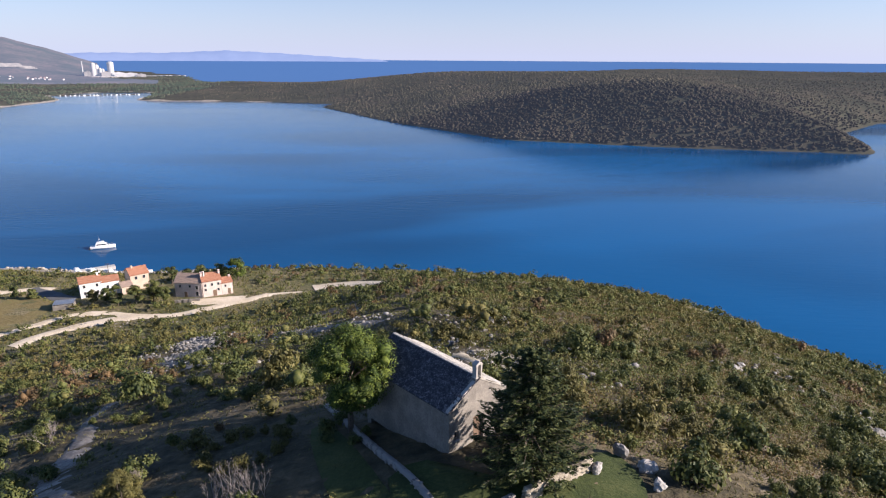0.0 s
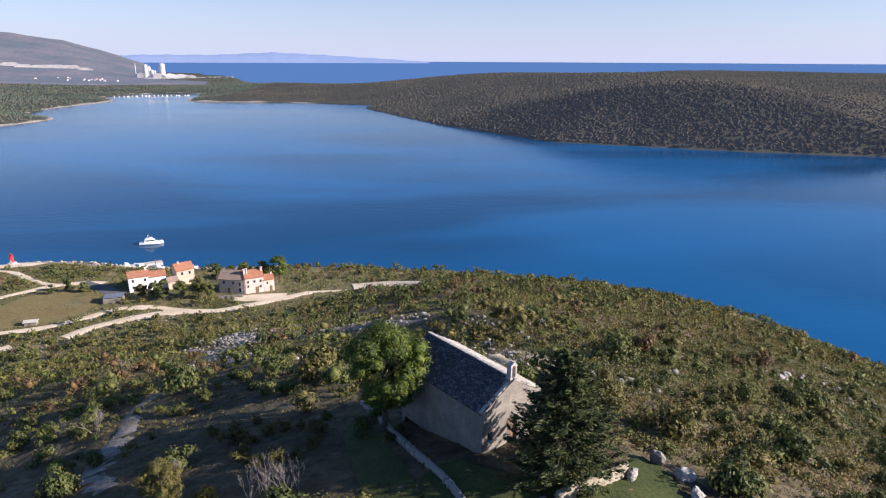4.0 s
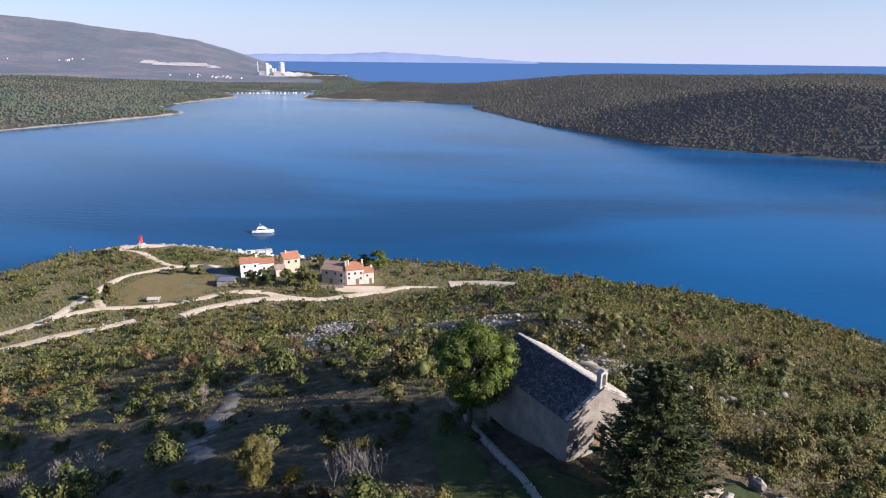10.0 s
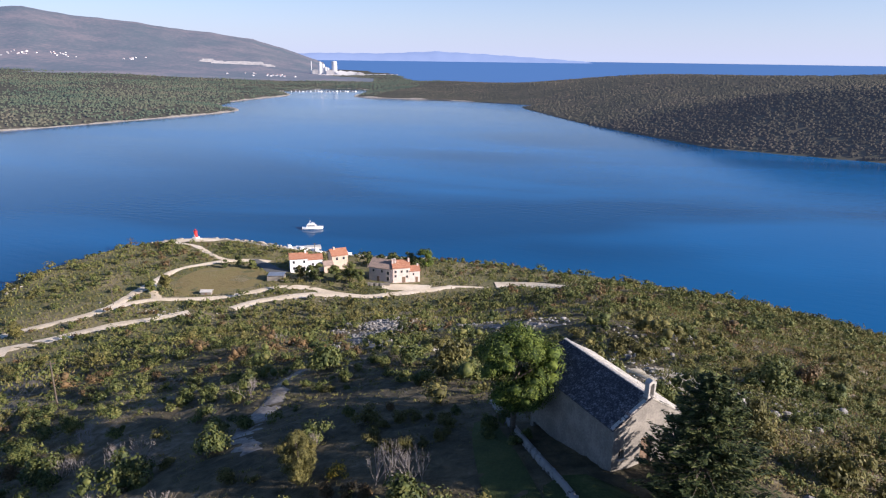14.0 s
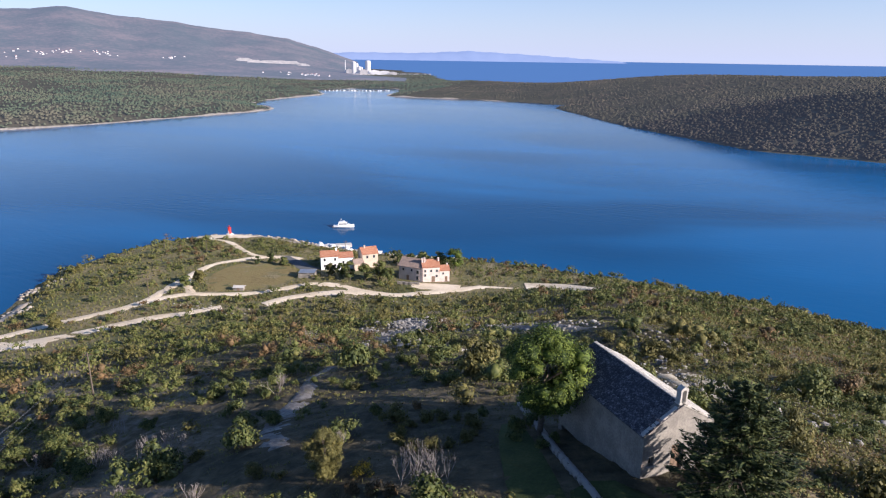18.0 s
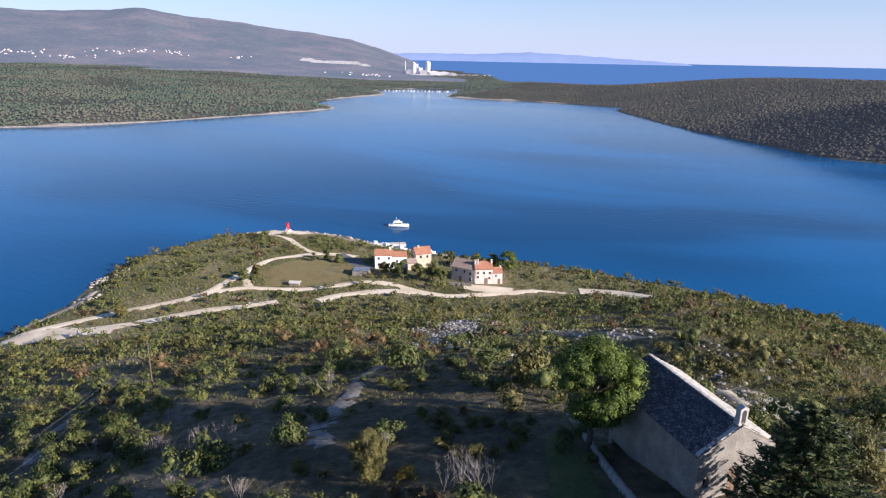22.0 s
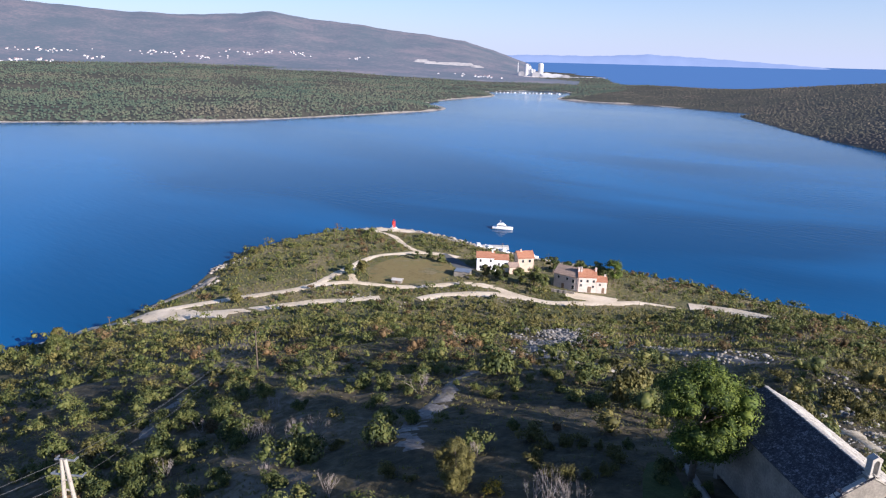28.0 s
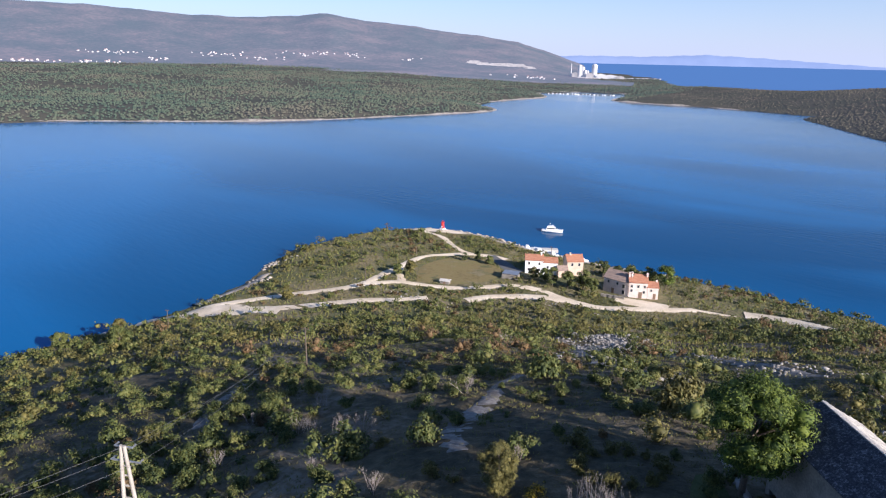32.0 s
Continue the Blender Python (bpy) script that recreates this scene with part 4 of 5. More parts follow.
# single shrubs near the chapel: a few grown shapes, then copies turned and scaled
protos = {"maquis": [], "broom": [], "dry": []}
for which, mat, mats, label in (("maquis", M_maquis, 4, "rounded dark green evergreen shrub on the hillside"), ("broom", M_broom, 3, "yellow-green broom shrub on the hillside"),
                                ("dry", M_dry, 2, "brown half-bare shrub on the hillside")):
    for s in range(mats):
        q = np.random.default_rng(100 + s + 10 * len(which))
        both = thicket(q, bush_lobes(q, 1.0, 1.1) + bush_lobes(q, .85, .8), 92, .07, core=.42)
        proto = empty("shrub", pose(0, 0, 0), label, "shrub", "shrubs near the chapel")
        sheet("leaves", *leafy([both]), mat, proto)
        bm = bmesh.new()
        for _ in range(5):
            twigs(bm, (q.normal(0, .12), q.normal(0, .12), -.15), .5, q, .5, 1, 4, .035, (q.normal(0, .4), q.normal(0, .4), 1))
        part("stems", bm, M_bark, proto)
        protos[which].append(proto)
used = set()
for x, y, z, R, which in near_spots:
    p = random.choice(protos[which])
    m = pose(x, y, z - .05, random.uniform(-5, 5), random.uniform(-5, 5), random.uniform(0, 360))
    if p.name in used:
        ob = copy_thing(p, m)
    else:
        ob = p
        used.add(p.name)
        ob.matrix_basis = m
    k = R * .95
    ob.scale = (k * random.uniform(.9, 1.1), k * random.uniform(.9, 1.1), k * random.uniform(1.0, 1.45))
for ps in protos.values():
    for p in ps:
        if p.name not in used:
            x, y = -30 - 3 * len(p.name), 62
            p.matrix_basis = pose(x, y, float(land(x, y)))


def bare_shrub(x, y, h, seed):
    q = np.random.default_rng(seed)
    ob = empty("bare_shrub", pose(x, y, float(land(x, y)) - .1), "leafless grey-brown shrub with thin twigs", "shrub", "bare shrubs below the chapel")
    for _ in range(7):
        bm = bmesh.new()
        twigs(bm, (q.normal(0, .3), q.normal(0, .3), 0), h * .42, q, .42, 3, 4, .028, (q.normal(0, .42), q.normal(0, .42), 1))
        part("stem", bm, M_twig, ob)


for s, (x, y, h) in enumerate(((-54.2, 48, 2.2), (-42.6, 42, 2.7), (-41.3, 42.6, 2.4), (-44.2, 42, 2.2), (-49.6, 41, 2.2), (-47.6, 41.6, 2.0), (-37.8, 39.4, 1.8), (-40.2, 58.2, 2.8), (-13.2, 35.4, 3.3),
                               (-11.8, 35.7, 3.0), (-14.4, 35.8, 2.6), (-37.5, 32.4, 2.2), (-58.1, 40.8, 1.8), (-57, 92, 4.0), (-30, 32.6, 2.0), (-22.8, 41.5, 1.5), (-50.5, 31.6, 2.0))):
    bare_shrub(x, y, h, 300 + s)

# one gorse in flower in front of the tall broom
q = np.random.default_rng(29)
gorse = empty("gorse_bush", pose(-18.2, 36.7, float(land(-18.2, 36.7)) - .05), "low gorse bush covered in yellow flowers", "shrub")
sheet("leaves", *leafy([thicket(q, bush_lobes(q, .95, .9) + bush_lobes(q, .9, .7), 60, .06)]), M_broom, gorse)
bloom = crown(q, bush_lobes(q, 1.0, .95) + bush_lobes(q, .95, .8), 40, .055)
sheet("flowers", bloom, np.arange(len(bloom)).reshape(-1, 4), M_gorse, gorse)


def tree(name, x, y, height, radius, bole, mat, label, seed, flat=.8, lobes=26, each=190, leaf=.17, category="tree", cone=False, needle=.62, clump=1.0):
    """A tree: tapered trunk, limbs out to each lobe of the crown, and a crown of leaf clumps."""
    q = np.random.default_rng(seed)
    z0 = float(land(x, y)) - .2
    t = empty(name, pose(x, y, z0), label, category)
    L = []
    for k in range(lobes):
        a = q.uniform(0, 6.28)
        if cone:
            u = (k + .5) / lobes
            zz = bole + (height - bole) * u
            rr = radius * (1 - u) ** .75 * q.uniform(.45, .92)
            L.append((rr * math.cos(a), rr * math.sin(a), zz, radius * (.16 + .30 * (1 - u)), .62))
        else:
            u = q.uniform(-.9, 1)
            rr = radius * math.sqrt(max(.05, 1 - u * u)) * q.uniform(.35, .78 + .2 * (1 - clump))
            zz = (bole + height) / 2 + u * (height - bole) / 2 * .78
            L.append((rr * math.cos(a), rr * math.sin(a), zz, radius * q.uniform(.26, .40) * clump, flat))
    bm = bmesh.new()
    tube(bm, (0, 0, -.4), (.05, .03, height * .45), height * .028, height * .018, 9)
    tube(bm, (.05, .03, height * .44), (0, 0, height * .88), height * .018, height * .004, 7)
    part("trunk", bm, M_bark, t)
    for lx, ly, lz, lr, _ in L[::max(2, lobes // 12)]:
        bm = bmesh.new()
        s = max(bole * .6, lz - math.hypot(lx, ly) * .7)
        tube(bm, (.03, .02, min(s, height * .8)), (lx, ly, lz), height * .010, height * .003, 5, False)
        part("limb", bm, M_bark, t)
    sheet("crown", *leafy([thicket(q, L, each, leaf, needle, .7)]), mat, t)
    return t


def conifer(x, y, height, radius):
    """A broad conifer: whorls of boughs with sprays of needles along them."""
    q = np.random.default_rng(42)
    t = empty("conifer", pose(x, y, float(land(x, y)) - .2), "broad dark green conifer before the chapel front", "tree")
    bm = bmesh.new()
    tube(bm, (0, 0, -.4), (0, 0, height * .5), .26, .15, 10)
    tube(bm, (0, 0, height * .5), (0, 0, height * .98), .15, .02, 8)
    part("trunk", bm, M_bark, t)
    boughs, Vs = bmesh.new(), []
    for k in range(330):
        u = .03 + .95 * (k + q.uniform(0, 1)) / 330
        a = k * 2.4 + q.normal(0, .3)
        ln = radius * (1 - u) ** .62 * q.uniform(.62, 1.12) * min(1, .55 + u * 3) + .12
        d = np.array((math.cos(a), math.sin(a), q.uniform(-.05, .28)))
        base = np.array((0, 0, height * u * .97))
        tip = base + d * ln
        tube(boughs, base, tip, .035 * (1.2 - u), .008, 4, False)
        m = int(22 + ln * 26)
        s = q.uniform(.18, 1.04, m) ** .8
        side = np.array((-d[1], d[0], 0))
        p = base + d * (ln * s)[:, None] + side * (q.normal(0, .11, m) * (1.25 - s) * ln)[:, None] + np.column_stack([0 * s, 0 * s, q.normal(0, .07, m) - .10 * ln * np.sin(s * 3.1)])
        w = d + side * np.sign(q.normal(0, 1, m))[:, None] * .55
        Vs.append(leaf_quads(p, np.tile((0, 0, 1.0), (m, 1)) + d * .5, .17, q, .34, w))
    part("bough", boughs, M_bark, t)
    V = np.concatenate(Vs)
    sheet("needles", V, np.arange(len(V)).reshape(-1, 4), M_cedar, t)


tree("pine_tree", -7.1, 44.5, 9.3, 3.7, 1.7, M_pine, "round bright green pine beside the chapel wall", 41, lobes=110, each=230, leaf=.10, flat=.95, needle=.34, clump=.66)
conifer(5.6, 36.3, 9.15, 4.3)
for x, y, h, rad, sd in ((-20.8, 35.8, 4.4, 1.7, 51), (-21.9, 37.4, 3.6, 1.4, 52)):
    tree("tall_broom", x, y, h, rad, .3, M_broom, "tall feathery olive broom below the chapel", sd, lobes=46, each=150, leaf=.085, flat=1.5, category="shrub", needle=.26, clump=.62)
for s, (x, y, h, rad, mat, lab) in enumerate(((-97, 204, 6.5, 2.6, M_maquis, "green tree between the two houses"), (-101.5, 201, 5.5, 2.4, M_maquis, "green tree between the two houses"),
                                              (-93, 203, 5.0, 2.2, M_maquis, "green tree beside the farmhouse"), (-107, 200, 6.0, 2.3, M_maquis, "green tree in front of the ochre house"),
                                              (-116.5, 203, 3.8, 1.9, M_broom, "small tree by the white house"), (-112.5, 203.5, 4.2, 2.0, M_maquis, "small tree by the white house"),
                                              (-76, 228, 7.5, 3.6, M_pine, "rounded pine behind the farmhouse"), (-83, 229, 5.5, 3.0, M_maquis, "dark tree behind the farmhouse"),
                                              (-89, 228, 5.2, 3.0, M_maquis, "dark tree behind the farmhouse"), (-98, 222, 6.5, 2.2, M_cedar, "dark cypress behind the houses"),
                                              (-94, 226, 5.0, 2.2, M_cedar, "dark cypress behind the houses"), (-145, 206, 4.2, 1.5, M_cedar, "dark conifer at the field's corner"),
                                              (-149, 203, 3.0, 1.1, M_cedar, "dark conifer at the field's corner"), (-139, 206, 3.0, 1.6, M_maquis, "shrubby tree by the field"),
                                              (-154, 176, 4.6, 2.2, M_broom, "shrubby tree by the track junction"), (-157, 172, 3.6, 1.9, M_maquis, "shrubby tree by the track junction"),
                                              (-166, 128, 4.6, 2.0, M_broom, "tree beside the coast track"), (-176, 76, 3.6, 2.4, M_maquis, "tree above the shore"),
                                              (-186, 82, 3.0, 1.8, M_broom, "tree above the shore"), (-188, 66, 4.0, 2.2, M_maquis, "tree above the shore"), (-164, 72, 4.6, 3.0, M_maquis, "broad tree above the shore"))):
    tree("tree", x, y, h * 1.25, rad * 1.15, h * .12, mat, lab, 60 + s, lobes=18, each=150, leaf=.19)

# dry grass over the open ground
q = np.random.default_rng(21)
g = np.stack([q.uniform(-95, 85, 44000), q.uniform(20, 135, 44000)], -1)
g = g[(clear(g[:, 0], g[:, 1]) > .2) & (np.hypot(g[:, 0], g[:, 1]) > 26) & (np.hypot(g[:, 0], g[:, 1]) < 140) & ((coast_distance(g[:, 0], g[:, 1], SHADY) < 0) | (q.uniform(0, 1, len(g)) < .25))]
blades = []
for _ in range(5):
    p = g + q.normal(0, .18, g.shape)
    z = land(p[:, 0], p[:, 1])
    a = q.uniform(0, 6.28, len(p))
    h, w = q.uniform(.1, .36, len(p)), .05
    lean = q.normal(0, .16, (len(p), 2))
    base = np.column_stack([p, z - .05])
    s = np.column_stack([np.cos(a) * w, np.sin(a) * w, 0 * a])
    tip = base + np.column_stack([lean, h])
    blades.append(np.stack([base - s, base + s, tip], 1))
g = np.stack([q.uniform(-220, 150, 44000), q.uniform(60, 256, 44000)], -1)
g = g[(clear(g[:, 0], g[:, 1]) > .2) & (np.hypot(g[:, 0], g[:, 1]) > 125) & (coast_distance(g[:, 0], g[:, 1]) > 4)]
for _ in range(2):
    p = g + q.normal(0, .4, g.shape)
    a = q.uniform(0, 6.28, len(p))
    base = np.column_stack([p, land(p[:, 0], p[:, 1]) - .05])
    s = np.column_stack([np.cos(a) * .22, np.sin(a) * .22, 0 * a])
    blades.append(np.stack([base - s, base + s, base + np.column_stack([q.normal(0, .2, (len(p), 2)), q.uniform(.3, .9, len(p))])], 1))
V = np.concatenate(blades).reshape(-1, 3)
tagged(sheet("dry_grass", V, np.arange(len(V)).reshape(-1, 3), M_straw), "tufts of dry grass between the shrubs", "grass", kind="stuff")

# low heath and tall dry grass on the sunny slope
q = np.random.default_rng(23)
g = np.stack([q.uniform(3, 125, 60000), q.uniform(40, 190, 60000)], -1)
g = g[(clear(g[:, 0], g[:, 1]) > .1) & (coast_distance(g[:, 0], g[:, 1]) > 3) & (np.degrees(np.arctan2(g[:, 0], g[:, 1])) < 42)]
near = np.clip(75 / np.hypot(g[:, 0], g[:, 1]), .3, 1)
g = g[q.uniform(0, 1, len(g)) < near]
wide = np.hypot(g[:, 0], g[:, 1]) / 75
blades = []
for _ in range(3):
    p = g + q.normal(0, .22, g.shape)
    a = q.uniform(0, 6.28, len(p))
    w = q.uniform(.04, .09, len(p)) * np.maximum(wide, .7)
    base = np.column_stack([p, land(p[:, 0], p[:, 1]) - .05])
    s = np.column_stack([np.cos(a) * w, np.sin(a) * w, 0 * a])
    blades.append(np.stack([base - s, base + s, base + np.column_stack([q.normal(0, .2, (len(p), 2)), q.uniform(.2, .6, len(p))])], 1))
V = np.concatenate(blades).reshape(-1, 3)
tagged(sheet("heath", V, np.arange(len(V)).reshape(-1, 3), M_heath), "olive and rust-brown heath over the sunny slope", "heath", kind="stuff")

# cushions of low evergreen heath between them
g = g[q.uniform(0, 1, len(g)) < .40 + .45 * (g[:, 1] < 72)]
m, each = len(g), 12
d = q.normal(0, 1, (m, each, 3))
d[..., 2] = np.abs(d[..., 2])
d /= np.linalg.norm(d, axis=-1, keepdims=True)
size_ = q.uniform(.35, .85, (m, 1, 1)) * np.where(g[:, 1] < 80, 1.15, .95)[:, None, None]
at_ = np.column_stack([g, land(g[:, 0], g[:, 1])])[:, None]
V = leaf_quads((at_ + d * size_ * (1, 1, .75)).reshape(-1, 3), d.reshape(-1, 3) + (0, 0, .3), .115, q, .55)
tagged(sheet("heath_cushions", V, np.arange(len(V)).reshape(-1, 4), M_cushion), "low olive-green cushions of heath on the slope", "heath", kind="stuff")

# rubble: broken limestone on the hillside path and outcrops
q = np.random.default_rng(22)


def rubble(name, spots, lo, hi, mat, label, squash=.6, height=None):
    Vs, Fs = [], []
    for k, (x, y) in enumerate(spots):
        s = q.uniform(lo, hi) * (1.6 if q.uniform() > .93 else 1)
        m = IV * q.uniform(.7, 1.25, (len(IV), 1)) * (s, s * q.uniform(.6, 1), s * squash)
        a = q.uniform(0, 6.28)
        m = m @ np.array([[math.cos(a), -math.sin(a), 0], [math.sin(a), math.cos(a), 0], [0, 0, 1]])
        z = float(land(x, y)) if height is None else height
        Vs.append(m + (x, y, z + s * .12))
        Fs.append(IF + k * len(IV))
    return tagged(sheet(name, np.concatenate(Vs), np.concatenate(Fs), mat), label, "rocks", kind="stuff")


spots = np.concatenate([q.normal((-56, 132), (5, 4), (420, 2)), q.normal((-50, 118), (5, 5), (420, 2)), q.normal((-43, 98), (4, 5), (160, 2)), q.normal((-30, 116), (6, 4), (150, 2)), q.normal((-15, 104), (5, 4), (110, 2)), q.normal((-21, 81), (4, 2), (50, 2)), q.normal((6, 84), (5, 4), (60, 2)),
                        q.normal((2, 72), (4, 4), (50, 2)), q.normal((12, 60), (5, 3), (60, 2)), q.normal((42, 80), (7, 5), (80, 2)), q.normal((50, 68), (3, 4), (60, 2)),
                        q.normal((-104, 184), (9, 2), (70, 2)), q.normal((-138, 158), (10, 2.5), (60, 2))])
chips = np.concatenate([q.normal((7, 58.5), (3.5, 2.5), (420, 2)), q.normal((4.5, 63), (2, 3), (220, 2))])
rubble("limestone_chips", chips, .04, .16, M_lime, "small broken limestone on the trodden ground")
rubble("limestone_rubble", spots, .12, .5, M_lime, "broken pale limestone scattered on the slope")
spots = []
for a in along(COAST[3:17], 1.2):
    for _ in range(3 if a[1] > 236 else 0):
        spots.append(a + q.normal(0, 1.3, 2))
spots += list(q.normal((-214, 158), (3, 4), (50, 2))) + list(q.normal((-198, 138), (3, 3), (30, 2)))
rubble("shore_stones", spots, .3, 1.1, M_shore, "pale rocks along the near shore")

# ---- forest on the far shores: many small crowns ----
def blob_forest(name, pts, heights, widths, mat, label, seed):
    q = np.random.default_rng(seed)
    m = len(pts)
    a = np.linspace(0, 2 * np.pi, 5)[:-1]
    rows_ = []
    z0 = far_land(pts[:, 0], pts[:, 1])
    for frac, wide in ((.30, 1.0), (.76, .72)):
        k = widths[:, None] * wide * q.uniform(.7, 1.25, (m, 4))
        rows_.append(np.stack([pts[:, :1] + np.cos(a) * k, pts[:, 1:] + np.sin(a) * k, z0[:, None] + heights[:, None] * (frac + q.normal(0, .07, (m, 4)))], -1))
    top = np.column_stack([pts + q.normal(0, .35, pts.shape), z0 + heights])[:, None]
    V = np.concatenate(rows_ + [top], 1)
    F = []
    for j in range(4):
        k = (j + 1) % 4
        F += [(j, k, 4 + k), (j, 4 + k, 4 + j), (4 + j, 4 + k, 8)]
    F = (np.arange(m)[:, None, None] * 9 + np.array(F)).reshape(-1, 3)
    return tagged(sheet(name, V.reshape(-1, 3), F, mat, smooth_shade=True), label, "forest", kind="stuff")


# the crowns glow faintly too, as haze over the far woods
M_far_oak = hazed_material("far_scrub_crowns", [(.052, .052, .036), (.072, .068, .046), (.095, .082, .058)], .008, (.10, .11, .15), 8, .10)
# the seaward slope's shade is put into these darker oak colours
M_far_wood = hazed_material("far_oak_crowns", [(.034, .034, .026), (.048, .045, .033), (.064, .056, .042)], .008, (.10, .11, .155), 8, .10)
M_far_pine = hazed_material("far_forest_crowns", [(.044, .064, .040), (.060, .078, .046), (.076, .084, .050), (.092, .086, .056)], .006, (.10, .12, .16), 6, .13)
q = np.random.default_rng(33)
p = np.column_stack([q.uniform(-620, 1100, 240000), q.uniform(600, 2000, 240000)])
c = bay_distance(p[:, 0], p[:, 1])
az_ = np.degrees(np.arctan2(p[:, 0], p[:, 1]))
p = p[(c > 2) & (az_ < 40) & (q.uniform(0, 1, len(p)) < np.clip(760 / np.hypot(p[:, 0], p[:, 1]), 0, 1) ** 3.2)][:30000]
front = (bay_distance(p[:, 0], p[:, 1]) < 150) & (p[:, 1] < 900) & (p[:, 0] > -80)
for wood, mat, label, lo, hi, seed in ((p[front], M_far_wood, "oak wood on the peninsula's seaward slope, shade in its dark colour", 1.2, 2.6, 36), (p[~front], M_far_oak, "low oak scrub on top of the peninsula across the bay", .9, 2.0, 34)):
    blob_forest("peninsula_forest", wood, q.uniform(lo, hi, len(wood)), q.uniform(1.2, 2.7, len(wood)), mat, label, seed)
p = np.column_stack([q.uniform(-2300, -560, 130000), q.uniform(100, 2600, 130000)])
c = bay_distance(p[:, 0], p[:, 1])
p = p[(c > 2) & (q.uniform(0, 1, len(p)) < np.clip(900 / np.hypot(p[:, 0], p[:, 1]), 0, 1) ** 1.4) & (np.sin(p[:, 0] * .011 + 2 * np.sin(p[:, 1] * .006)) * np.sin(p[:, 1] * .013 + p[:, 0] * .004) + q.normal(0, .35, len(p)) + 2 * (c < 70) > -.62)][:31000]
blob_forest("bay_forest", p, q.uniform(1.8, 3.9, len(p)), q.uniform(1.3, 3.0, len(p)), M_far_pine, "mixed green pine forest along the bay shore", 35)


# ---- houses on the point ----
def gable_house(name, x, y, turn, w, d, eave, ridge, wall, roof, label, windows=(), doors=(), chimneys=(), z=None, category="house", dormer=False):
    """Walls with gables at the ends of its length w, two roof slabs, windows and doors set into the front (y = 0)."""
    z = float(land(x, y)) if z is None else z
    h = empty(name, pose(x, y, z, 0, 0, turn), label, category)
    bm = bmesh.new()
    a = [(0, -1.0), (d, -1.0), (d, eave), (d / 2, ridge), (0, eave)]
    f = [bm.verts.new((-w / 2, yy, zz)) for yy, zz in a]
    b_ = [bm.verts.new((w / 2, yy, zz)) for yy, zz in a]
    bm.faces.new(f[::-1])
    bm.faces.new(b_)
    for i in range(5):
        j = (i + 1) % 5
        bm.faces.new((f[i], f[j], b_[j], b_[i]))
    bmesh.ops.recalc_face_normals(bm, faces=bm.faces)
    part("wall", bm, wall, h)
    pitch = math.atan2(ridge - eave, d / 2)
    run = (d / 2 + .35) / math.cos(pitch)
    for sgn in (-1, 1):
        bm = bmesh.new()
        box(bm, (0, 0, 0), (w + .5, run, .16))
        m = Matrix.Translation((0, d / 2 + sgn * (d / 4 + .17), (eave + ridge) / 2 - .09 + .14)) @ Matrix.Rotation(-sgn * pitch, 4, "X")
        bmesh.ops.transform(bm, matrix=m, verts=bm.verts)
        part("roof", bm, roof, h)
    bm = bmesh.new()
    tube(bm, (-w / 2 - .25, d / 2, ridge + .14), (w / 2 + .25, d / 2, ridge + .14), .16, .16, 6)
    part("ridge_tiles", bm, roof, h)
    for wx, wz, ww, wh, side in windows:
        fr = bmesh.new()
        place = {"front": pose(wx, -.02, wz), "left": pose(-w / 2 - .02, wx, wz, 0, 0, -90), "right": pose(w / 2 + .02, wx, wz, 0, 0, 90)}[side]
        for cx, cz, sx, sz in ((0, wh / 2 + .05, ww + .2, .1), (0, -wh / 2 - .05, ww + .3, .1), (-ww / 2 - .05, 0, .1, wh), (ww / 2 + .05, 0, .1, wh)):
            box(fr, (cx, 0, cz), (sx, .12, sz))
        bmesh.ops.transform(fr, matrix=place, verts=fr.verts)
        win = part("window", fr, M_concrete, h)
        pn = bmesh.new()
        box(pn, (0, .01, 0), (ww, .06, wh))
        bmesh.ops.transform(pn, matrix=place, verts=pn.verts)
        part("pane", pn, M_glass, win)
    for dx, dw, dh in doors:
        bm = bmesh.new()
        box(bm, (dx, -.02, dh / 2), (dw, .12, dh), bevel=.02)
        part("door", bm, M_timber, h)
    for cx, cy, ch_ in chimneys:
        bm = bmesh.new()
        box(bm, (cx, cy, ridge + ch_ / 2 - .6), (.55, .55, ch_ * .7 + 1.0), bevel=.02)
        box(bm, (cx, cy, ridge + ch_ * .85 - .05), (.7, .7, .12))
        part("chimney", bm, wall, h)
    return h


gable_house("white_house", -120.0, 208.6, 33, 6.8, 6.5, 5.2, 6.5, M_white, M_tile, "white two-storey house with an orange tiled roof",
            [(x, z, .7, 1.0, "front") for x in (-2.0, 1.9) for z in (1.6, 4.0)] + [(3.2, 4.0, .7, .9, "left")], [(0, 1, 2.1)], [(2.6, 3.2, 1.2)])
gable_house("house_wing", -114.9, 211.9, 33, 5.3, 6.2, 4.7, 5.8, M_white, M_tile, "lower white house wing with a bright tiled roof", [(-1, 2.9, .7, .9, "front"), (1.4, 2.9, .7, .9, "front")], [(.2, .9, 2)])
gable_house("ochre_house", -107.6, 218.0, 42, 6.2, 6.5, 5.6, 7.4, M_yellowwall, M_tile, "tall ochre house with a gabled tiled roof",
            [(-1.2, 4.4, .8, 1.1, "front"), (1.5, 4.4, .8, 1.1, "front"), (2.2, 4.5, .7, 1.0, "right")], [], [(-1.5, 3, 1.0)])
gable_house("ochre_shed", -109.6, 212.4, 42, 3.6, 4.2, 2.7, 3.8, M_yellowwall, M_oldtile, "small ochre outbuilding under the tall house", [], [(0, .9, 1.9)])
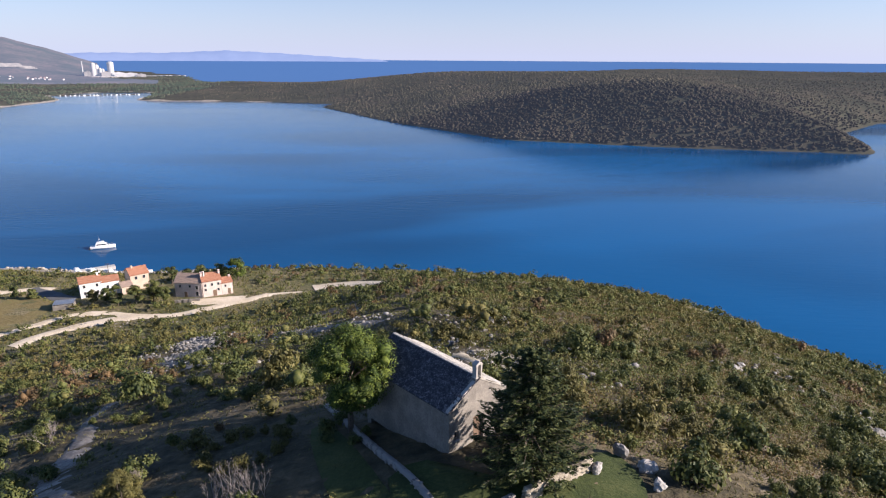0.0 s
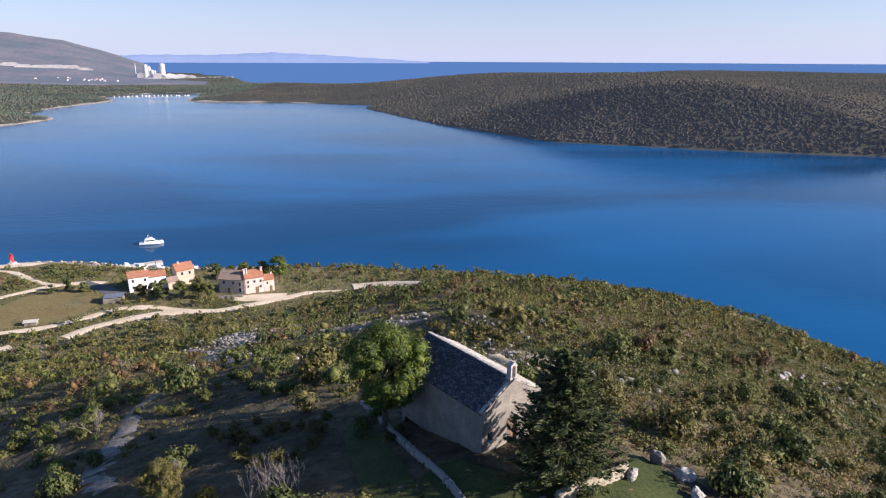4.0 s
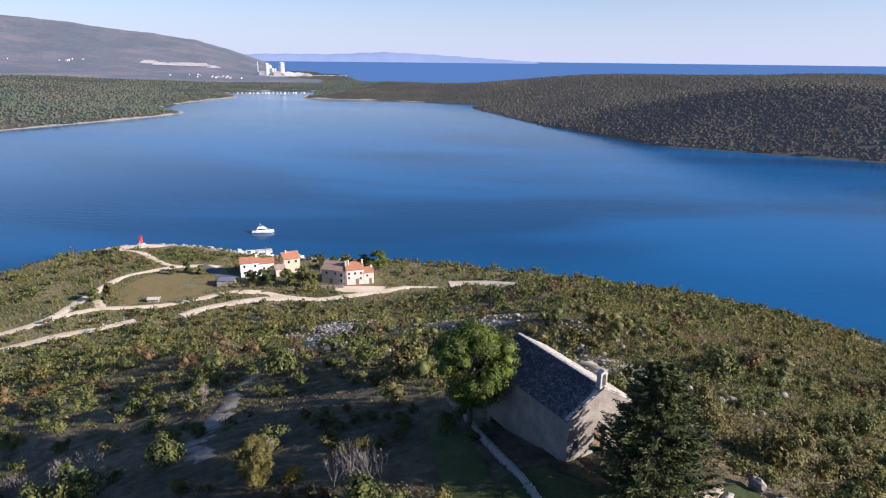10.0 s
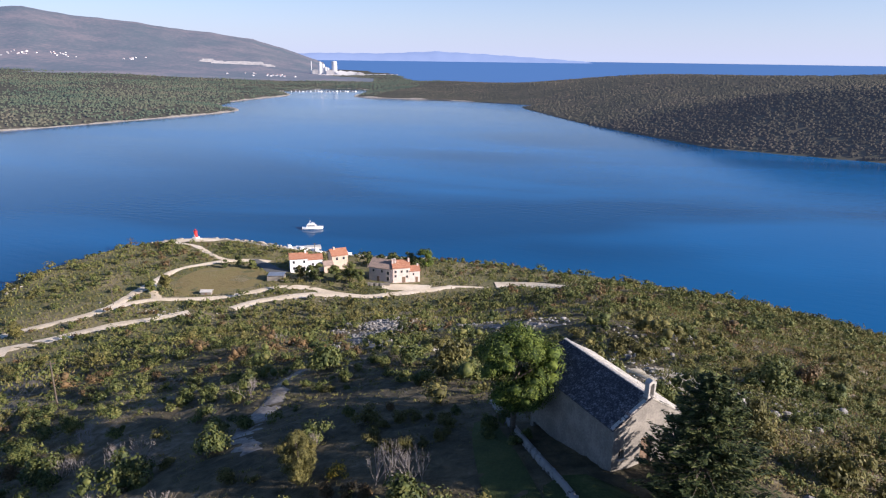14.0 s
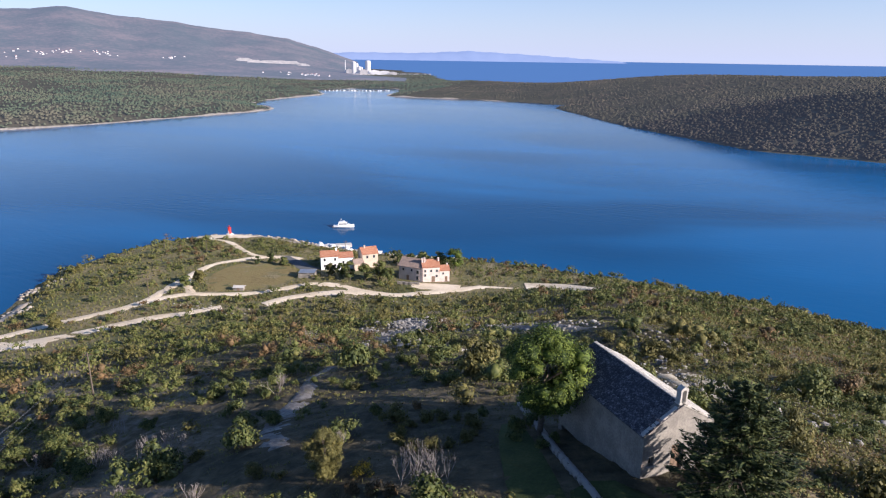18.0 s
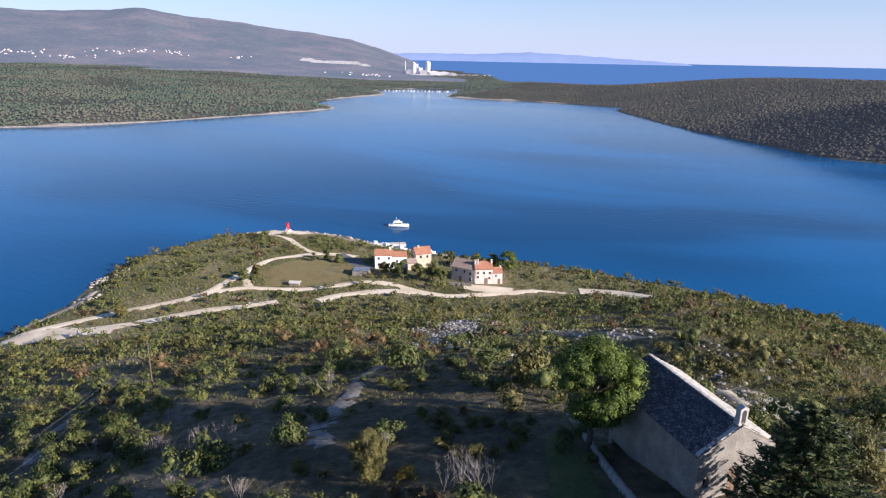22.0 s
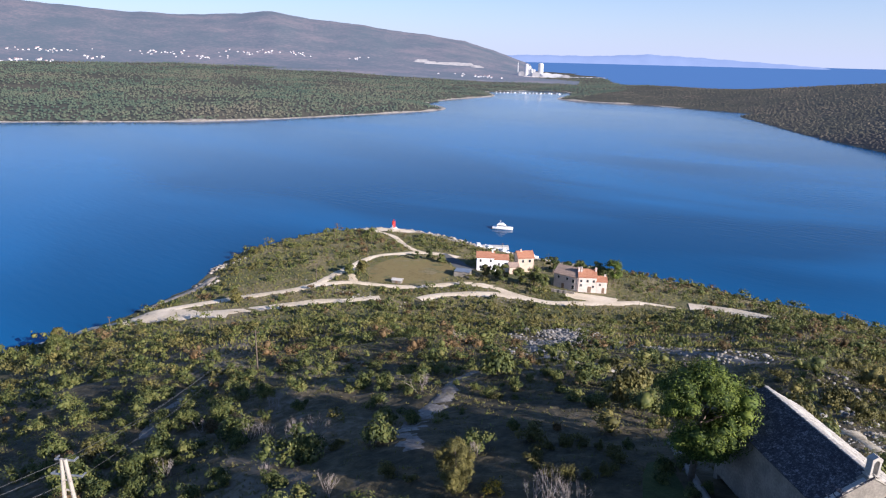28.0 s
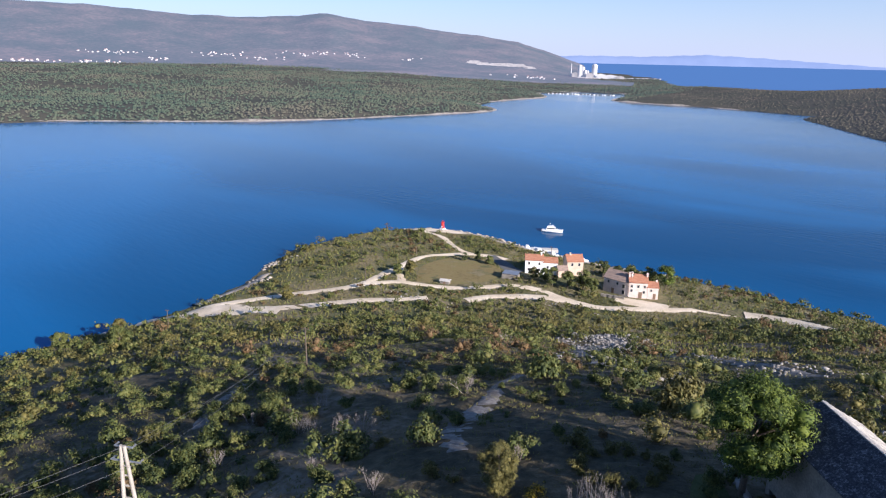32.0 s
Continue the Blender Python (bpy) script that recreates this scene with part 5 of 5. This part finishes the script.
gable_house("farmhouse", -86.7, 208.3, -4, 9.4, 7.0, 5.2, 7.4, M_pinkwall, M_oldtile, "stone farmhouse part with a weathered brown roof",
            [(-2.8, 4.0, .7, .9, "front"), (.6, 4.0, .7, .9, "front"), (3.0, 3.6, .9, 1.2, "front"), (3.0, 1.4, .9, 1.4, "front")], [(-1, 1, 2)], [(4.5, 2.4, 1.5)])
gable_house("pink_house", -79.0, 209.6, 30, 6.2, 7.0, 5.6, 7.4, M_pinkwall, M_tile, "pale pink house with an orange tiled roof",
            [(-2.2, 4.2, .7, .9, "front"), (0, 4.2, .7, .9, "front"), (2.1, 4.2, .7, .9, "front"), (-2.2, 2.6, .7, .9, "front"), (2.0, 2.2, .7, .9, "front")], [(.8, 1.2, 2.2)], [(-3.0, 2.2, 1.3), (3.0, 2.6, 1.2)])
gable_house("lean_to", -74.7, 212.1, 30, 3.6, 6.0, 4.2, 5.2, M_pinkwall, M_tile, "low pink wing with an orange roof", [(-.6, 3.1, .6, .8, "front")], [(.6, .9, 2)], [(1.4, 3, .9)])
bm = bmesh.new()
for k in range(9):
    box(bm, (k * .9 - 4, random.uniform(-.2, .2), .5), (.9, .6, 1.0 + random.uniform(-.15, .2)), bevel=.05)
gw = part("garden_wall", bm, M_wallstone)
gw.matrix_basis = pose(-85, 203.6, float(land(-85, 203.6)), 0, 0, 14)
tagged(gw, "low pale garden wall before the farmhouse", "wall")


def rust_shed(x, y, turn, label):
    s = empty("roofless_shed", pose(x, y, float(land(x, y)), 0, 0, turn), label, "shed")
    for cx, cy, sx, sy, hh in ((0, -2.2, 6, .4, 1.7), (0, 2.2, 6, .4, 2.0), (-2.8, 0, .4, 4, 1.9), (2.8, 0, .4, 4, 1.5)):
        bm = bmesh.new()
        box(bm, (cx, cy, hh / 2), (sx, sy, hh), bevel=.05)
        part("wall", bm, M_wallstone, s)
    bm = bmesh.new()
    for k in range(14):
        box(bm, (-2.8 + k * .43, 0, 2.0 + .05 * (k % 2)), (.44, 4.6, .05))
    part("sheet_roof", bm, M_metal, s)


gable_house("field_hut", -137.3, 175.5, 20, 3.4, 2.0, 1.1, 1.4, M_wallstone, M_concrete, "tiny pale hut at the field edge", [], [(0, .7, 1.0)])
rust_shed(-123.5, 198, 20, "grey sheet-roofed shed of rough stone")


def red_beacon(x, y, z):
    b_ = empty("harbour_beacon", pose(x, y, z) @ Matrix.Scale(.7, 4), "small red light tower on a white base", "lighthouse")
    bm = bmesh.new()
    box(bm, (0, 0, .2), (3.4, 3.0, 1.8), bevel=.08)
    part("base", bm, M_white, b_, "white concrete base")
    bm = bmesh.new()
    tube(bm, (0, 0, 1.0), (0, 0, 5.0), 1.15, 1.0, 16)
    part("tower", bm, M_red, b_)
    bm = bmesh.new()
    tube(bm, (0, 0, 5.0), (0, 0, 5.2), 1.25, 1.25, 16)
    for k in range(8):
        a = k * math.pi / 4
        tube(bm, (1.15 * math.cos(a), 1.15 * math.sin(a), 5.2), (1.15 * math.cos(a), 1.15 * math.sin(a), 5.8), .03, .03, 5)
    part("gallery", bm, M_red, b_)
    bm = bmesh.new()
    tube(bm, (0, 0, 5.2), (0, 0, 6.0), .5, .45, 10)
    part("lantern", bm, M_glass, b_)
    bm = bmesh.new()
    tube(bm, (0, 0, 6.0), (0, 0, 6.5), .6, .08, 10)
    part("cap", bm, M_red, b_)
    bm = bmesh.new()
    box(bm, (0, -1.12, 2.0), (.7, .12, 1.7))
    part("door", bm, M_white, b_)
    bm = bmesh.new()
    for k in range(5):
        box(bm, (2.4 + k * 1.6, .6 - k * .5, -.1), (1.7, 2.2, .8), -.3, .06)
    part("apron", bm, M_white, b_, "white concrete apron")


red_beacon(-191.0, 240.6, float(land(-191, 240.6)))


# ---- boats ----
def hull_mesh(L, W, H):
    bm = bmesh.new()
    rows = []
    for k in range(13):
        u = k / 12
        w = W / 2 * (1 - max(0, (u - .45) / .55) ** 2.2) * (.86 + .14 * min(1, u / .2))
        z = H * (1 + .28 * u * u)
        x = -L / 2 + L * u
        rows.append([bm.verts.new(q) for q in ((x, -w, z), (x, -w * .93, H * .35), (x - .25 * u, -w * .45, -H * .35), (x - .25 * u, w * .45, -H * .35), (x, w * .93, H * .35), (x, w, z))])
    for a, b_ in zip(rows, rows[1:]):
        for j in range(5):
            bm.faces.new((a[j], a[j + 1], b_[j + 1], b_[j]))
        bm.faces.new((a[5], a[0], b_[0], b_[5]))
    bm.faces.new(rows[0])
    bm.faces.new(rows[-1][::-1])
    bmesh.ops.recalc_face_normals(bm, faces=bm.faces)
    return bm


def motor_yacht(x, y, turn):
    s = empty("motor_yacht", pose(x, y, 0, 0, 0, turn) @ Matrix.Scale(.84, 4), "white motor yacht at anchor in the bay", "boat")
    part("hull", hull_mesh(12.4, 3.9, 1.35), M_boat, s)
    bm = bmesh.new()
    outline = [(-3.6, 1.4), (3.2, 1.5), (1.6, 2.9), (-3.4, 2.9)]
    prism(bm, outline, -1.45, 1.45)
    part("cabin", bm, M_boat, s)
    for sgn in (-1, 1):
        bm = bmesh.new()
        prism(bm, [(-3.0, 1.95), (1.9, 2.0), (1.4, 2.6), (-3.0, 2.6)], sgn * 1.45, sgn * 1.48)
        part("side_window", bm, M_glass, s)
    bm = bmesh.new()
    made = box(bm, (0, 0, 0), (1.5, 2.4, .05))
    m = Matrix.Translation((2.35, 0, 2.25)) @ Matrix.Rotation(radians(41), 4, "Y")
    for v in made:
        v.co = m @ v.co
    part("windscreen", bm, M_glass, s)
    bm = bmesh.new()
    prism(bm, [(-3.2, 2.9), (1.0, 2.9), (.4, 3.7), (-.4, 3.8), (-3.0, 3.4)], -1.3, 1.3)
    part("flybridge", bm, M_boat, s)
    bm = bmesh.new()
    for yy in (-1.1, 1.1):
        tube(bm, (-2.2, yy, 3.4), (-1.6, yy, 4.9), .05, .05, 6)
    box(bm, (-1.5, 0, 4.95), (.5, 2.5, .1))
    part("radar_arch", bm, M_boat, s)
    bm = bmesh.new()
    tube(bm, (-1.5, 0, 5), (-1.6, 0, 7.0), .04, .02, 6)
    part("mast", bm, M_metal, s)
    bm = bmesh.new()
    for sgn in (-1, 1):
        for k in range(7):
            xx = -1 + k * 1.05
            w = 1.85 * (1 - max(0, (xx + 6.2 - 5.6) / 6.8) ** 2.2)
            tube(bm, (xx, sgn * w, 1.4 + .05 * k), (xx, sgn * w, 2.05 + .05 * k), .025, .025, 5)
    part("rails", bm, M_metal, s)
    bm = bmesh.new()
    box(bm, (-6.5, 0, .35), (1.0, 3.2, .12))
    part("swim_platform", bm, M_timber, s)


motor_yacht(-156.3, 286.5, 24)


def dinghy(x, y, z, turn, L, label):
    s = empty("small_boat", pose(x, y, z, 0, 0, turn), label, "boat", "small boats by the shore")
    part("hull", hull_mesh(L, L * .34, .7), M_boat, s)
    bm = bmesh.new()
    box(bm, (0, 0, 1.0), (L * .3, L * .22, .7), bevel=.08)
    part("cover", bm, M_boat, s)


for x, y, tn, L in ((-139.5, 244.5, 150, 8), (-146, 246, 130, 6.5), (-133.5, 246.5, 160, 7.0), (-119, 247, 20, 5)):
    dinghy(x, y, float(land(x, y)) + .55, tn, L, "white boat laid up on the stony shore")
bm = bmesh.new()
for k in range(6):
    box(bm, (k * 3.0, 0, .3), (3.02, 3.4, 1.5), bevel=.06)
jt = part("jetty", bm, M_concrete)
jt.matrix_basis = pose(-150, 247.5, .2, 0, 0, 35)
tagged(jt, "pale concrete jetty at the shore", "jetty")
bm = bmesh.new()
for k in range(5):
    box(bm, (k * 3.0, 0, .3), (3.02, 5.0, 1.3), bevel=.06)
jt = part("quay", bm, M_concrete)
jt.matrix_basis = pose(-112, 245, .5, 0, 0, 8)
tagged(jt, "pale concrete quay below the houses", "quay")


# ---- poles and lines ----
def wood_pole(x, y, h, label):
    p = empty("utility_pole", pose(x, y, float(land(x, y))), label, "pole", "poles along the tracks")
    bm = bmesh.new()
    tube(bm, (0, 0, -.6), (0, 0, h), .13, .09, 8)
    part("shaft", bm, M_old_pole, p)
    bm = bmesh.new()
    box(bm, (0, 0, h - .35), (1.3, .1, .12), .5)
    part("cross_arm", bm, M_old_pole, p)
    for k in (-.5, .5):
        bm = bmesh.new()
        tube(bm, (k * math.cos(.5), k * math.sin(.5), h - .3), (k * math.cos(.5), k * math.sin(.5), h - .08), .05, .04, 6)
        part("insulator", bm, M_glassware, p)
    return p


for x, y, h in ((-201.5, 210.8, 4.0), (-176.9, 207.8, 5.5), (-166.1, 193, 5.0), (-75, 62.6, 7.5), (-177.7, 92.6, 5.0), (-160.2, 158.5, 7.0), (-126, 232, 6)):
    wood_pole(x, y, h, "weathered wooden utility pole on the slope")

PY = (-42.6, 20.1)
PZ = float(land(*PY))


def pylon():
    p = empty("power_pylon", pose(*PY, PZ, 0, 0, 28), "twin-legged weathered power pole with crossbars", "pole")
    H = 57.7 - PZ
    for sgn in (-1, 1):
        bm = bmesh.new()
        tube(bm, (sgn * .85, 0, -.8), (sgn * .13, 0, H), .17, .13, 10)
        part("leg", bm, M_grey_wood, p)
    for zz, ww in [(H * k, .85 - .72 * k + .06) for k in (.2, .36, .5, .62, .72, .81, .89)]:
        bm = bmesh.new()
        box(bm, (0, 0, zz), (ww * 2, .1, .12), bevel=.01)
        part("brace", bm, M_grey_wood, p)
    for zz, a, ln in ((H - .15, 0, 1.5), (H - 1.35, 0, 2.4)):
        bm = bmesh.new()
        box(bm, (0, .12, zz), (ln, .1, .12), bevel=.01)
        arm = part("cross_arm", bm, M_metal, p)
        for k in (-1, 1):
            bm = bmesh.new()
            for c in range(4):
                tube(bm, (k * ln * .46, .12 + .12 * c, zz), (k * ln * .46, .19 + .12 * c, zz), .085, .06, 8)
            part("insulator", bm, M_metal, arm, "pale disc insulator string")
    return H


PH = pylon()


def wire(a, b_, sag):
    a, b_ = Vector(a), Vector(b_)
    bm = bmesh.new()
    pts = [a.lerp(b_, k / 24) - Vector((0, 0, sag * 4 * (k / 24) * (1 - k / 24))) for k in range(25)]
    for p, q_ in zip(pts, pts[1:]):
        tube(bm, p, q_, .012, .012, 4, False)
    tagged(part("power_line", bm, M_wire), "thin dark power line over the shrubs", "cable", "power lines from the pylon")


T = pose(*PY, PZ, 0, 0, 28)
far_pole = pose(-75, 62.6, float(land(-75, 62.6)))
for k, hz in ((-1.1, PH - 1.35), (1.1, PH - 1.35), (.0, PH - .15)):
    wire(T @ Vector((k, .3, hz)), far_pole @ Vector((k * .5, 0, 7.2)), 1.2)
    wire(T @ Vector((k, .1, hz)), Vector((-52 + k, -40, 60)), 1.5)


# ---- far works, quarry, villages, moorings ----
def place_far(az, r, up=0.0):
    x, y = r * math.sin(radians(az)), r * math.cos(radians(az))
    return x, y, float(max(mountain(np.array(az), np.array(float(r))), far_land(np.array(x), np.array(y)))) + up


# works and villages carry the same haze as emission
M_silo = hazed_material("far_white_concrete", [(.36, .35, .34), (.46, .45, .43)], .02, (.16, .19, .26), 6, .25)
M_pale = hazed_material("far_pale_rock", [(.20, .19, .18), (.32, .30, .28)], .01, (.15, .17, .24), 8, .25)
M_farroof = hazed_material("far_tile_roof", [(.24, .13, .10), (.32, .18, .14)], .02, (.13, .15, .22), 6, .35)
works = empty("cement_works", pose(*place_far(-27.0, 2740)[:2], 5 + float(far_sheet(2740)), 0, 0, 27), "pale cement works with tall silos on the spit", "factory")
for cx, cy, rad, hh in ((-26, 0, 8, 45), (-14, 6, 7, 38), (-4, 0, 6, 26), (6, 4, 6, 24), (31, 0, 11, 49)):
    bm = bmesh.new()
    tube(bm, (cx, cy, -8), (cx, cy, hh), rad, rad, 16)
    tube(bm, (cx, cy, hh), (cx, cy, hh + 3), rad * .9, rad * .5, 16)
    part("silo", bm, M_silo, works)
bm = bmesh.new()
tube(bm, (-60, 0, -8), (-60, 0, 52), 2.6, 1.8, 10)
part("chimney", bm, M_silo, works)
for cx, cy, sx, sy, hh in ((14, -12, 30, 16, 14), (55, -6, 40, 20, 12), (95, 0, 50, 18, 9), (-45, -8, 22, 16, 16), (70, -20, 60, 12, 7), (130, -6, 34, 12, 6)):
    bm = bmesh.new()
    prism(bm, [(cx - sx / 2, -8), (cx + sx / 2, -8), (cx + sx / 2, hh), (cx, hh + 4), (cx - sx / 2, hh)], cy - sy / 2, cy + sy / 2)
    part("hall", bm, random.choice((M_silo, M_farroof, M_pale)), works)
bm = bmesh.new()
for k in range(14):
    u = k / 13
    az, rr = -27.5 + 6.2 * u, 2700 + 150 * u
    x, y = rr * math.sin(radians(az)), rr * math.cos(radians(az))
    box(bm, (x, y, float(far_sheet(rr)) + 1), (46, 40 * (1 - u * .7), 9 * (1 - u) + 3), random.uniform(0, 3), 3)
tagged(part("spit", bm, M_pale), "low pale stone spit below the works", "land", kind="structure")

quarry = empty("quarry", Matrix(), "pale cut benches of a quarry on the slope", "quarry")
for az, rr, wd, hh in ((-36.4, 2880, 70, 11), (-35.6, 2840, 60, 9), (-34.6, 2850, 60, 9), (-33.8, 2860, 95, 11), (-32.8, 2865, 90, 10), (-31.9, 2860, 70, 8)):
    bm = bmesh.new()
    x, y, z = place_far(az, rr)
    for k in range(5):
        box(bm, (0, k * 9, k * hh * .2), (wd * (1 - .09 * k) * random.uniform(.9, 1.1), 14, hh * .5), random.uniform(-.05, .05), 1.0)
    bmesh.ops.transform(bm, matrix=pose(x, y, z, 0, 0, -az), verts=bm.verts)
    part("bench", bm, M_pale, quarry)


def far_house_mesh():
    h = empty("village_house", pose(0, 0, 0), "tiny white house of a distant hillside village", "house", "houses of the far villages")
    bm = bmesh.new()
    prism(bm, [(-6, -4), (6, -4), (6, 6), (0, 9), (-6, 6)], -5, 5)
    part("wall", bm, M_silo, h)
    for sgn in (-1, 1):
        bm = bmesh.new()
        made = box(bm, (0, 0, 0), (7.4, 10.8, .5))
        m = Matrix.Translation((sgn * 3.2, 0, 7.75)) @ Matrix.Rotation(sgn * math.atan2(3, 6), 4, "Y")
        for v in made:
            v.co = m @ v.co
        part("roof", bm, M_farroof, h)
    return h


proto = far_house_mesh()
q = np.random.default_rng(77)
first = True
for az0, r0, sa, count in ((-71, 2700, 2.2, 20), (-66.5, 2680, 1.6, 16), (-64.5, 2950, 1.6, 20), (-62, 2800, .8, 9), (-57, 2980, 1.4, 18), (-54, 2860, 1.2, 12), (-50, 3000, 1.3, 18), (-46.5, 3000, 1.2, 10), (-42, 2980, 1.0, 6), (-31.5, 2650, 1.6, 16), (-75, 2750, 2, 12)):
    for _ in range(int(count * 1.25)):
        x, y, z = place_far(az0 + q.normal(0, sa * .75), r0 - 175 + q.normal(0, 28))
        m = pose(x, y, z, 0, 0, q.uniform(0, 180))
        ob = proto if first else copy_thing(proto, m)
        ob.matrix_basis = m
        k = q.uniform(.32, .62)
        ob.scale = (k, k, k * .9)
        first = False

proto = None
for k in range(18):
    x, y = -826 + k * 8.0 + random.uniform(-1, 1), 1434 + k * 4.3 + random.uniform(-4, 4)
    if bay_distance(np.array(x), np.array(y)) > -2:
        y -= 30
    m = pose(x, y, .1, 0, 0, random.uniform(0, 180))
    if proto is None:
        proto = empty("moored_boat", m, "small white boat moored at the far head of the bay", "boat", "boats moored across the bay")
        part("hull", hull_mesh(5.5, 2.0, .8), M_boat, proto)
        bm = bmesh.new()
        box(bm, (0, 0, 1.2), (2, 1.4, .9), bevel=.1)
        part("cabin", bm, M_boat, proto)
    else:
        copy_thing(proto, m)

bm = bmesh.new()
for k in range(24):
    box(bm, (k * 6.6 - 2, 0, .3), (6.4, 2.4, .9), bevel=.1)
pontoon = part("pontoon", bm, M_old_pole)
pontoon.matrix_basis = pose(-828, 1443, .1, 0, 0, 28.3)
tagged(pontoon, "long dark floating pontoon with moored boats", "pontoon")
